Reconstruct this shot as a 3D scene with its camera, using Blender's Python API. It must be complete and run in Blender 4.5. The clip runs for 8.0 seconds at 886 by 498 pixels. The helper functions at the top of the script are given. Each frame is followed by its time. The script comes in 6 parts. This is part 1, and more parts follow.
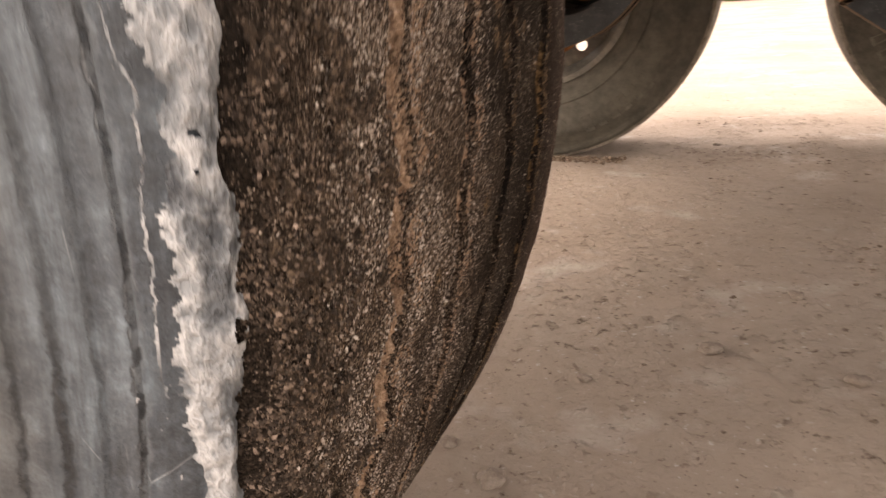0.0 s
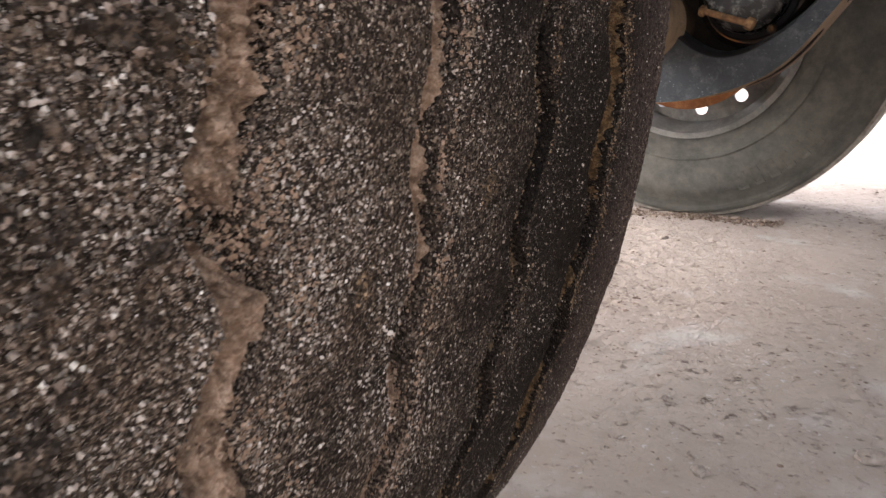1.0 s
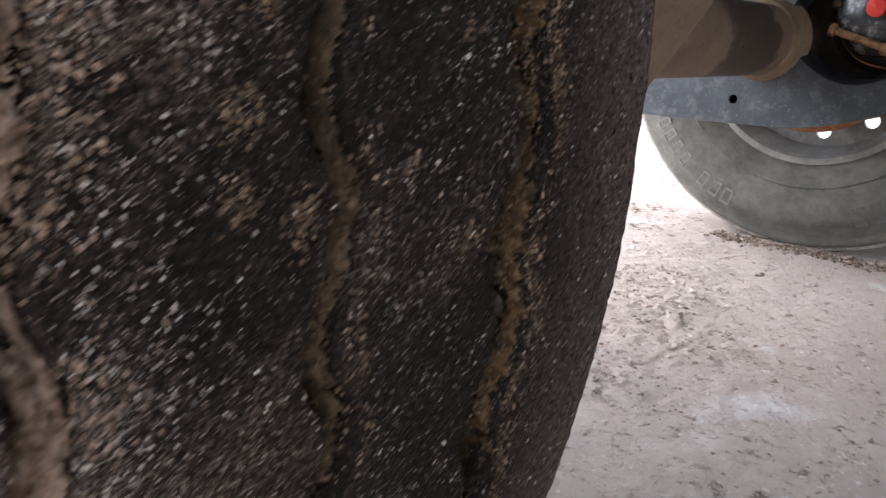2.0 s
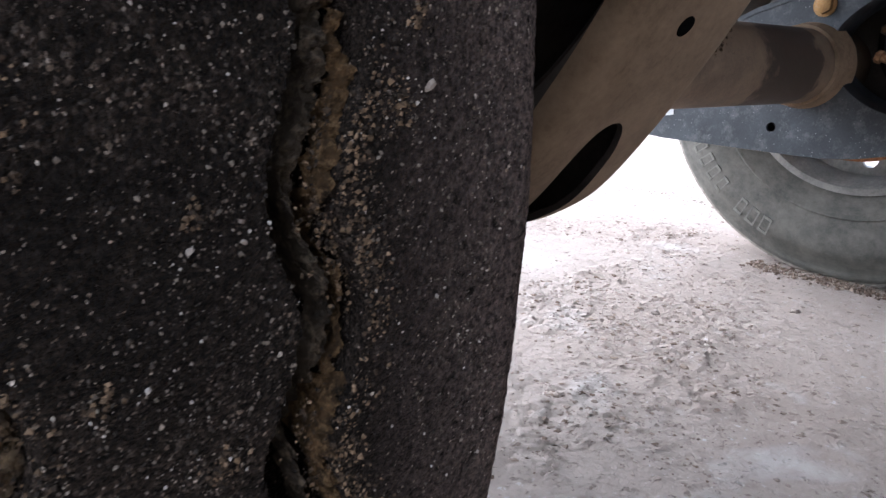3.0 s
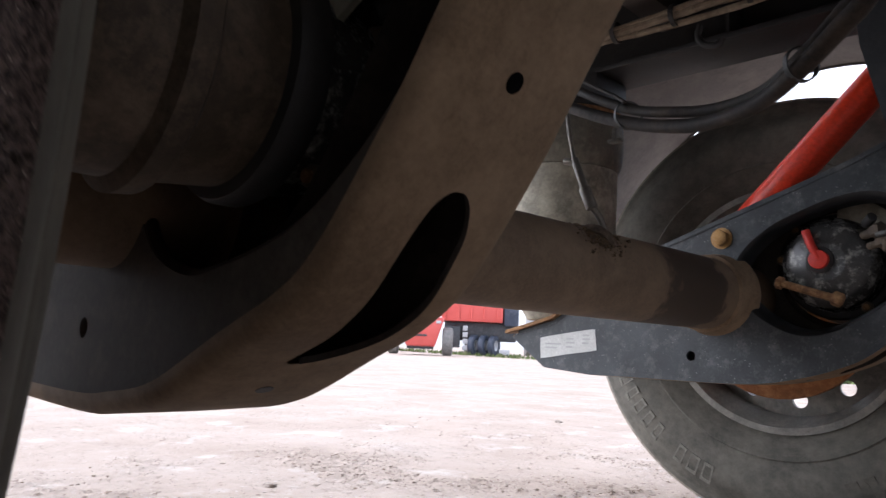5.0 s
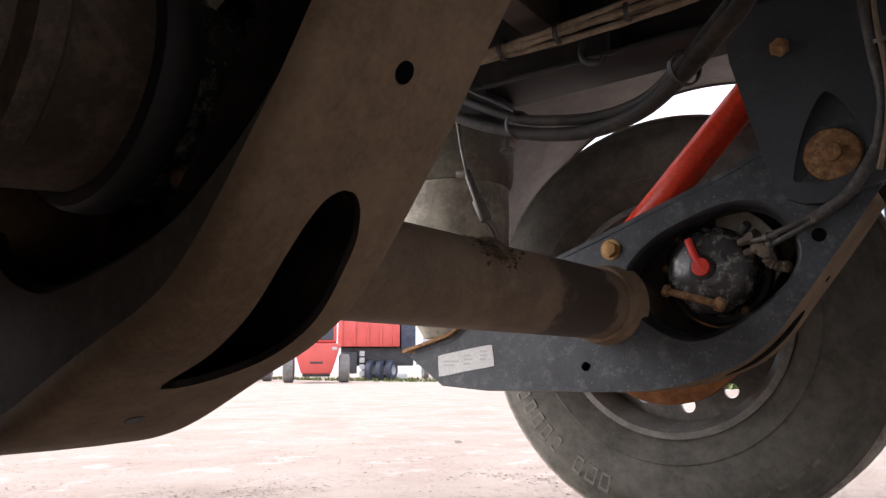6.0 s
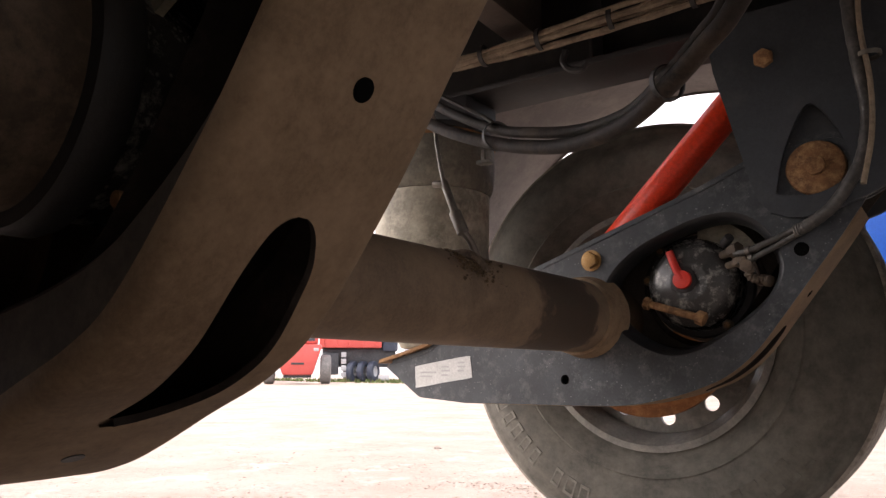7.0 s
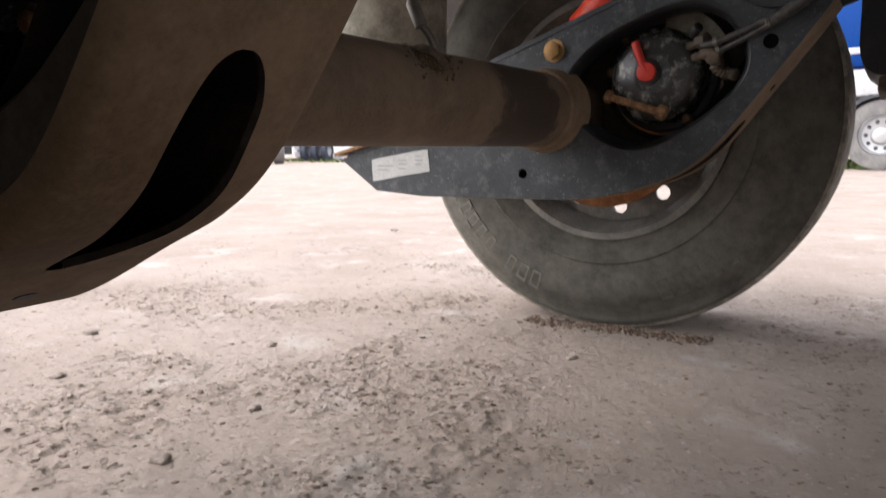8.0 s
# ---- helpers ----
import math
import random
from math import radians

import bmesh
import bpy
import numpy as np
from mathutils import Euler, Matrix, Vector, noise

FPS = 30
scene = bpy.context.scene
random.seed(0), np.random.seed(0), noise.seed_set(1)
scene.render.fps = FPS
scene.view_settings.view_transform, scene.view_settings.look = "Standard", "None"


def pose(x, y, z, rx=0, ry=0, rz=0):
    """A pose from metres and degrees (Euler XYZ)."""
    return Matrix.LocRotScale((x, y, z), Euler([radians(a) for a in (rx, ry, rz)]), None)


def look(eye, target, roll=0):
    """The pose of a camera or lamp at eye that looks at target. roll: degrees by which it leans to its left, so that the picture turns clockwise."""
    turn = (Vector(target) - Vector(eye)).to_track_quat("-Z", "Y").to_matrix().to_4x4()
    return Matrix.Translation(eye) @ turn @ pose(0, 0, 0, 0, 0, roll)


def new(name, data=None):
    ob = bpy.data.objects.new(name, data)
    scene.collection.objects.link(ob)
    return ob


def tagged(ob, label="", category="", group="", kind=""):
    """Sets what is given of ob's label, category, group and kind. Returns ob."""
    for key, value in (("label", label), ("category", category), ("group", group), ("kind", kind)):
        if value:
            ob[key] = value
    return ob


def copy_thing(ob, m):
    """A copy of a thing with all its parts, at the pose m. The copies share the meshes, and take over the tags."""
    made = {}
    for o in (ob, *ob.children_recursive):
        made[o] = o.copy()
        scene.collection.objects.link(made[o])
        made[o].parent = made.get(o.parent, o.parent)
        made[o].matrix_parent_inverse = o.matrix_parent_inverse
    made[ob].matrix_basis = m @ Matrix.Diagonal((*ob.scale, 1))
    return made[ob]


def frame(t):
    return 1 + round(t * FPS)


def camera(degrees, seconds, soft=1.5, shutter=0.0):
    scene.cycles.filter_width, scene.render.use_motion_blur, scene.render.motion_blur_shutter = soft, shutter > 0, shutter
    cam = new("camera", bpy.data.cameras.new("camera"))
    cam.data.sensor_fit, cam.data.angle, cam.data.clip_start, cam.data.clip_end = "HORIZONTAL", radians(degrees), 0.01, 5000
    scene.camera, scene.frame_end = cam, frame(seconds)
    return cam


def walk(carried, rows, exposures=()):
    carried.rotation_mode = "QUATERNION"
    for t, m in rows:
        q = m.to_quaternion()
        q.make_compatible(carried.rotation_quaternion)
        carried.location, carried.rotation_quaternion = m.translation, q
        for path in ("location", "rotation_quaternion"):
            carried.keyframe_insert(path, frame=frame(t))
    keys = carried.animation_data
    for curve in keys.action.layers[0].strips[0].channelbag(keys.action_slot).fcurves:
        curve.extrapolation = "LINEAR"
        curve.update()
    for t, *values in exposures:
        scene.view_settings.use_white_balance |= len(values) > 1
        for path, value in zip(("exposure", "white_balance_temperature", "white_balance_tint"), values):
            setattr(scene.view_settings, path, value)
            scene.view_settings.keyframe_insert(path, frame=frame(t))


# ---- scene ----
cam = camera(62.7, 8.0, soft=1.35, shutter=0.3)
PATH = [
    (0, (0.638, -1.311, 0.496), (-0.125, 0.421, -0.153), -4.6),
    (0.5, (0.622, -1.244, 0.446), (-0.344, 0.404, -0.147), -1.9),
    (1, (0.634, -1.186, 0.441), (-0.478, 0.401, -0.05), -2.0),
    (1.2, (0.627, -1.171, 0.445), (-0.528, 0.394, -0.023), -2.2),
    (2.3, (0.645, -1.04, 0.524), (-0.725, 0.297, -0.054), 2.0),
    (2.5, (0.644, -1.029, 0.529), (-0.748, 0.292, -0.031), 1.5),
    (3, (0.642, -0.999, 0.534), (-0.768, 0.309, -0.016), 2.4),
    (3.5, (0.646, -0.988, 0.538), (-0.782, 0.32, 0.04), 2.2),
    (4, (0.67, -0.962, 0.52), (-0.795, 0.371, 0.244), 2.6),
    (4.2, (0.673, -0.956, 0.509), (-0.806, 0.386, 0.418), 2.5),
    (5.3, (0.667, -0.892, 0.365), (-0.652, 0.574, 0.695), 0.4),
    (5.5, (0.654, -0.885, 0.373), (-0.567, 0.663, 0.705), -0.3),
    (6, (0.649, -0.883, 0.378), (-0.52, 0.705, 0.713), -0.3),
    (6.5, (0.676, -0.837, 0.388), (-0.479, 0.76, 0.73), -0.1),
    (7, (0.64, -0.851, 0.401), (-0.491, 0.763, 0.739), 0.0),
    (7.5, (0.647, -0.834, 0.4), (-0.473, 0.821, 0.485), -0.3),
    (8, (0.62, -0.833, 0.436), (-0.416, 0.856, 0.17), -0.5),
]
# The lens brightens as it turns under the chassis and settles again on the open ground.
EXPOSURES = [
    (0.0, 2.45, 8300, 21), (0.5, 2.62, 7100, 15), (1.0, 2.88, 6250, 14), (2.5, 2.68, 5500, 12),
    (3.5, 2.36, 5300, 12), (4.2, 2.08, 5400, 12), (5.5, 1.80, 5980, 15), (6.4, 1.93, 6420, 18), (7.0, 2.06, 6700, 19), (7.5, 1.88, 6250, 16), (8.0, 1.79, 6250, 14),
]
walk(cam, [(t, look(eye, target, roll)) for t, eye, target, roll in PATH], EXPOSURES)

# ---------------------------------------------------------------- world, sun
world = bpy.data.worlds.new("world")
scene.world = world
world.use_nodes = True
wn, wl = world.node_tree.nodes, world.node_tree.links
sky = wn.new("ShaderNodeTexSky")
sky.sky_type, sky.sun_disc = "NISHITA", False
SUN_EL, SUN_AZ = 46.0, 242.0
sky.sun_elevation, sky.sun_rotation = radians(SUN_EL), radians(SUN_AZ)
sky.air_density, sky.dust_density = 1.0, 4.0
haze = wn.new("ShaderNodeHueSaturation")
haze.inputs["Saturation"].default_value = 0.25
wl.new(sky.outputs[0], haze.inputs["Color"])
# A thin even cloud over most of the sky.
cloud = wn.new("ShaderNodeMix")
cloud.data_type = "RGBA"
cloud.inputs["Factor"].default_value = 0.3
cloud.inputs["B"].default_value = (6.0, 6.0, 6.1, 1)
wl.new(haze.outputs[0], cloud.inputs["A"])
wl.new(cloud.outputs["Result"], wn["Background"].inputs["Color"])
wn["Background"].inputs["Strength"].default_value = 0.15

sun_data = bpy.data.lights.new("sun", "SUN")
sun_data.energy, sun_data.angle, sun_data.color = 0.42, radians(75), (1.0, 0.95, 0.87)
sun = new("sun", sun_data)
az, el = radians(SUN_AZ), radians(SUN_EL)
way = Vector((math.sin(az) * math.cos(el), math.cos(az) * math.cos(el), math.sin(el)))
sun.matrix_world = look(way * 30, (0, 0, 0))


# ---------------------------------------------------------------- materials
def material(name, rough=0.7, metal=0.0, spec=0.5):
    m = bpy.data.materials.new(name)
    m.use_nodes = True
    b = m.node_tree.nodes["Principled BSDF"]
    b.inputs["Roughness"].default_value = rough
    b.inputs["Metallic"].default_value = metal
    b.inputs["Specular IOR Level"].default_value = spec
    return m, m.node_tree.nodes, m.node_tree.links, b


def coords(nodes, links, stretch=(1, 1, 1)):
    c, mp = nodes.new("ShaderNodeTexCoord"), nodes.new("ShaderNodeMapping")
    mp.inputs["Scale"].default_value = stretch
    links.new(c.outputs["Object"], mp.inputs["Vector"])
    return mp.outputs["Vector"]


def noise_tex(nodes, links, vec, scale, detail=6, rough=0.6):
    n = nodes.new("ShaderNodeTexNoise")
    n.inputs["Scale"].default_value, n.inputs["Detail"].default_value, n.inputs["Roughness"].default_value = scale, detail, rough
    links.new(vec, n.inputs["Vector"])
    return n.outputs["Fac"]


def ramp(nodes, links, fac, stops):
    r = nodes.new("ShaderNodeValToRGB")
    e = r.color_ramp.elements
    while len(e) < len(stops):
        e.new(0.5)
    for s, (pos, col) in zip(e, stops):
        s.position, s.color = pos, (*col, 1) if len(col) == 3 else col
    links.new(fac, r.inputs["Fac"])
    return r.outputs["Color"]


def mix(nodes, links, fac, a, b, kind="MIX"):
    m = nodes.new("ShaderNodeMix")
    m.data_type, m.blend_type = "RGBA", kind
    for sock, v in ((m.inputs["Factor"], fac), (m.inputs["A"], a), (m.inputs["B"], b)):
        if isinstance(v, (int, float)):
            sock.default_value = v
        elif isinstance(v, tuple):
            sock.default_value = (*v, 1)
        else:
            links.new(v, sock)
    return m.outputs["Result"]


def bump(nodes, links, b, height, strength, distance):
    n = nodes.new("ShaderNodeBump")
    n.inputs["Strength"].default_value, n.inputs["Distance"].default_value = strength, distance
    links.new(height, n.inputs["Height"])
    links.new(n.outputs["Normal"], b.inputs["Normal"])


def two_tone(name, dark, light, dust, scale=6.0, fine=60.0, dust_at=(0.45, 0.7), rough=0.7, metal=0.0, relief=0.3, depth=0.002,
             speck=None, stretch=(1, 1, 1), spec=0.4):
    """A surface with broad stains, fine grain and a layer of dust in patches."""
    m, n, l, b = material(name, rough, metal, spec)
    v = coords(n, l, stretch)
    broad, grain = noise_tex(n, l, v, scale, 5), noise_tex(n, l, v, fine, 8, 0.7)
    col = ramp(n, l, broad, [(0.3, dark), (0.7, light)])
    col = mix(n, l, ramp(n, l, grain, [(0.35, (0, 0, 0)), (0.7, (1, 1, 1))]), mix(n, l, 1.0, col, (0.72, 0.72, 0.72), "MULTIPLY"), col)
    patch = noise_tex(n, l, v, scale * 2.3, 9, 0.75)
    col = mix(n, l, ramp(n, l, patch, [(dust_at[0], (0, 0, 0)), (dust_at[1], (1, 1, 1))]), col, dust)
    if speck:
        vor = n.new("ShaderNodeTexVoronoi")
        vor.inputs["Scale"].default_value = speck[0]
        l.new(v, vor.inputs["Vector"])
        spots = ramp(n, l, vor.outputs["Distance"], [(speck[1], (1, 1, 1)), (speck[1] + 0.08, (0, 0, 0))])
        some = ramp(n, l, noise_tex(n, l, v, scale * 3.1, 3), [(0.45, (0, 0, 0)), (0.6, (1, 1, 1))])
        col = mix(n, l, mix(n, l, 1.0, spots, some, "MULTIPLY"), col, speck[2])
    l.new(col, b.inputs["Base Color"])
    rr = n.new("ShaderNodeMapRange")
    rr.inputs["To Min"].default_value, rr.inputs["To Max"].default_value = max(0.05, rough - 0.18), min(1, rough + 0.15)
    l.new(patch, rr.inputs["Value"])
    l.new(rr.outputs[0], b.inputs["Roughness"])
    bump(n, l, b, grain, relief, depth)
    return m


def grains(name, stops, rough=0.85):
    """Loose grains, each with a colour of its own."""
    m, n, l, b = material(name, rough, 0, 0.3)
    g = n.new("ShaderNodeNewGeometry")
    l.new(ramp(n, l, g.outputs["Random Per Island"], stops), b.inputs["Base Color"])
    return m


def plain(name, col, rough=0.5, metal=0.0):
    m, n, l, b = material(name, rough, metal)
    v = coords(n, l)
    g = noise_tex(n, l, v, 25, 6)
    l.new(ramp(n, l, g, [(0.3, tuple(c * 0.75 for c in col)), (0.7, col)]), b.inputs["Base Color"])
    return m


def packed_dirt(name):
    """Trodden dirt: broad stains, a thin crust that breaks off in flakes, damp darker crumbs and fine dust."""
    m, n, l, b = material(name, 0.95, 0, 0.12)
    v = coords(n, l)
    broad, mid, fine = noise_tex(n, l, v, 1.7, 6, 0.6), noise_tex(n, l, v, 34, 10, 0.78), noise_tex(n, l, v, 170, 7, 0.75)
    col = ramp(n, l, broad, [(0.3, (0.245, 0.188, 0.150)), (0.5, (0.325, 0.262, 0.218)), (0.72, (0.385, 0.325, 0.280))])
    flake = ramp(n, l, mid, [(0.37, (0, 0, 0)), (0.41, (0.75, 0.75, 0.75)), (0.62, (1, 1, 1))])
    damp = ramp(n, l, noise_tex(n, l, v, 3.3, 5), [(0.46, (0, 0, 0)), (0.60, (0.9, 0.9, 0.9))])
    low = mix(n, l, damp, col, (0.105, 0.074, 0.056))
    col = mix(n, l, flake, low, mix(n, l, 0.35, col, (0.40, 0.345, 0.300)))
    col = mix(n, l, ramp(n, l, fine, [(0.28, (0.45, 0.45, 0.45)), (0.38, (0, 0, 0))]), col, (0.10, 0.076, 0.060))
    pale = ramp(n, l, noise_tex(n, l, v, 4.5, 5), [(0.57, (0, 0, 0)), (0.70, (0.75, 0.75, 0.75))])
    col = mix(n, l, pale, col, (0.46, 0.42, 0.385))
    # Small dark pits and pale flecks, thickest in drifts.
    pock, drift = noise_tex(n, l, v, 88, 4, 0.55), noise_tex(n, l, v, 6.0, 5, 0.6)
    where = ramp(n, l, drift, [(0.40, (0.15, 0.15, 0.15)), (0.58, (1, 1, 1))])
    pits = ramp(n, l, pock, [(0.30, (0.85, 0.85, 0.85)), (0.375, (0, 0, 0))])
    col = mix(n, l, mix(n, l, 1.0, pits, where, "MULTIPLY"), col, (0.085, 0.062, 0.048))
    fleck = ramp(n, l, pock, [(0.635, (0, 0, 0)), (0.68, (0.8, 0.8, 0.8))])
    l.new(mix(n, l, mix(n, l, 1.0, fleck, where, "MULTIPLY"), col, (0.47, 0.43, 0.40)), b.inputs["Base Color"])
    height = mix(n, l, 0.35, mix(n, l, 0.45, flake, fine), pock)
    bump(n, l, b, height, 1.0, 0.0095)
    return m


M_GROUND = packed_dirt("packed dirt")
M_PEBBLE = grains("gravel", [(0, (0.15, 0.112, 0.086)), (0.4, (0.25, 0.20, 0.165)), (1, (0.38, 0.325, 0.28))], 0.95)
M_DAMP = grains("damp crumbs of mud", [(0, (0.07, 0.045, 0.030)), (0.5, (0.14, 0.098, 0.070)), (1, (0.26, 0.20, 0.155))], 0.95)
M_STONE = two_tone("field stone", (0.24, 0.19, 0.155), (0.36, 0.30, 0.255), (0.42, 0.36, 0.31), 25, 300, (0.5, 0.8), 0.9, 0, 0.6, 0.004)


def sandy_rubber(name):
    """Worn black rubber under a film of brown dust and a scatter of fine sand, thicker in some patches than in others."""
    m, n, l, b = material(name, 0.9, 0, 0.06)
    v = coords(n, l)
    broad, mid = noise_tex(n, l, v, 17, 8, 0.72), noise_tex(n, l, v, 90, 7, 0.7)
    # Less dust towards the tyre's inner edge.
    axes, across, less = n.new("ShaderNodeSeparateXYZ"), n.new("ShaderNodeMapRange"), n.new("ShaderNodeMath")
    l.new(v, axes.inputs[0])
    l.new(axes.outputs["Y"], across.inputs["Value"])
    for key, value in (("From Min", -0.15), ("From Max", 0.07), ("To Min", 0.34), ("To Max", -0.20)):
        across.inputs[key].default_value = value
    less.operation = "ADD"
    l.new(broad, less.inputs[0])
    l.new(across.outputs[0], less.inputs[1])
    # More of it again on the rounded inner edge, partly for its sheen.
    rim, both_ends = n.new("ShaderNodeMapRange"), n.new("ShaderNodeMath")
    l.new(axes.outputs["Y"], rim.inputs["Value"])
    for key, value in (("From Min", 0.110), ("From Max", 0.150), ("To Min", 0.0), ("To Max", 0.07)):
        rim.inputs[key].default_value = value
    both_ends.operation = "ADD"
    l.new(less.outputs[0], both_ends.inputs[0])
    l.new(rim.outputs[0], both_ends.inputs[1])
    # Bare dark rubber beside the crust on the outer edge.
    bare, rest = n.new("ShaderNodeMapRange"), n.new("ShaderNodeMath")
    l.new(axes.outputs["Y"], bare.inputs["Value"])
    for key, value in (("From Min", -0.150), ("From Max", -0.108), ("To Min", -0.46), ("To Max", 0.0)):
        bare.inputs[key].default_value = value
    rest.operation = "ADD"
    l.new(both_ends.outputs[0], rest.inputs[0])
    l.new(bare.outputs[0], rest.inputs[1])
    broad = rest.outputs[0]
    shake, shaken = n.new("ShaderNodeTexNoise"), n.new("ShaderNodeVectorMath")
    shake.inputs["Scale"].default_value = 1800
    l.new(v, shake.inputs["Vector"])
    shaken.operation = "MULTIPLY_ADD"
    l.new(shake.outputs["Color"], shaken.inputs[0])
    shaken.inputs[1].default_value = (0.0009, 0.0009, 0.0009)
    l.new(v, shaken.inputs[2])
    col = ramp(n, l, mid, [(0.35, (0.0045, 0.0042, 0.0042)), (0.7, (0.0135, 0.0118, 0.0110))])
    col = mix(n, l, ramp(n, l, broad, [(0.46, (0.02, 0.02, 0.02)), (0.78, (0.50, 0.50, 0.50))]), col, (0.150, 0.107, 0.080))
    # A violet-grey sheen painted onto the inner rib towards its edge, pitted with dark spots.
    edge = n.new("ShaderNodeMapRange")
    l.new(axes.outputs["Y"], edge.inputs["Value"])
    for key, value in (("From Min", 0.106), ("From Max", 0.158), ("To Min", 0.0), ("To Max", 0.90)):
        edge.inputs[key].default_value = value
    pits = ramp(n, l, noise_tex(n, l, v, 330, 5, 0.62), [(0.36, (0.02, 0.02, 0.02)), (0.43, (1, 1, 1))])
    bloom = mix(n, l, 1.0, edge.outputs[0], pits, "MULTIPLY")
    # Grit pressed into the rubber: a close coat of dull specks, thinner where there is little dust.
    grit = n.new("ShaderNodeTexVoronoi")
    grit.inputs["Scale"].default_value = 1150
    l.new(shaken.outputs[0], grit.inputs["Vector"])
    tone = n.new("ShaderNodeSeparateColor")
    l.new(grit.outputs["Color"], tone.inputs["Color"])
    speck = ramp(n, l, tone.outputs[0], [(0.0, (0.005, 0.0045, 0.004)), (0.50, (0.034, 0.026, 0.020)), (0.78, (0.115, 0.088, 0.068)), (0.93, (0.22, 0.175, 0.14)), (1.0, (0.36, 0.31, 0.26))])
    coat = ramp(n, l, broad, [(0.32, (0.02, 0.02, 0.02)), (0.66, (0.8, 0.8, 0.8))])
    col = mix(n, l, coat, col, speck)
    col = mix(n, l, bloom, col, (0.128, 0.101, 0.093))
    for scale, lo, hi, stops in ((1500, 0.93, 0.34, [(0, (0.05, 0.04, 0.033)), (0.6, (0.17, 0.14, 0.115)), (1, (0.40, 0.35, 0.30))]),
                                 (800, 0.985, 0.70, [(0, (0.08, 0.062, 0.047)), (0.7, (0.26, 0.21, 0.165)), (1, (0.55, 0.50, 0.44))])):
        cell = n.new("ShaderNodeTexVoronoi")
        cell.inputs["Scale"].default_value = scale
        l.new(shaken.outputs[0], cell.inputs["Vector"])
        pick = n.new("ShaderNodeSeparateColor")
        l.new(cell.outputs["Color"], pick.inputs["Color"])
        need = n.new("ShaderNodeMapRange")
        need.inputs["From Min"].default_value, need.inputs["From Max"].default_value = 0.36, 0.66
        need.inputs["To Min"].default_value, need.inputs["To Max"].default_value = lo, hi
        l.new(broad, need.inputs["Value"])
        there = n.new("ShaderNodeMath")
        there.operation = "GREATER_THAN"
        l.new(pick.outputs[0], there.inputs[0])
        l.new(need.outputs[0], there.inputs[1])
        disc = n.new("ShaderNodeMath")
        disc.operation = "LESS_THAN"
        l.new(cell.outputs["Distance"], disc.inputs[0])
        disc.inputs[1].default_value = 0.40
        both = n.new("ShaderNodeMath")
        both.operation = "MULTIPLY"
        l.new(there.outputs[0], both.inputs[0])
        l.new(disc.outputs[0], both.inputs[1])
        col = mix(n, l, both.outputs[0], col, ramp(n, l, pick.outputs[1], stops))
    b.inputs["Sheen Weight"].default_value, b.inputs["Sheen Roughness"].default_value = 0.035, 0.28
    b.inputs["Sheen Tint"].default_value = (0.95, 0.68, 0.48, 1)
    pit = ramp(n, l, noise_tex(n, l, v, 620, 8, 0.78), [(0.40, (0.25, 0.25, 0.25)), (0.50, (0.85, 0.82, 0.80)), (0.64, (1.8, 1.7, 1.6))])
    l.new(mix(n, l, 1.0, col, pit, "MULTIPLY"), b.inputs["Base Color"])
    dome = ramp(n, l, grit.outputs["Distance"], [(0.1, (1, 1, 1)), (0.75, (0, 0, 0))])
    bump(n, l, b, mix(n, l, 0.5, dome, noise_tex(n, l, v, 500, 6, 0.75)), 1.0, 0.0022)
    return m


M_TREAD = sandy_rubber("sandy tread rubber")


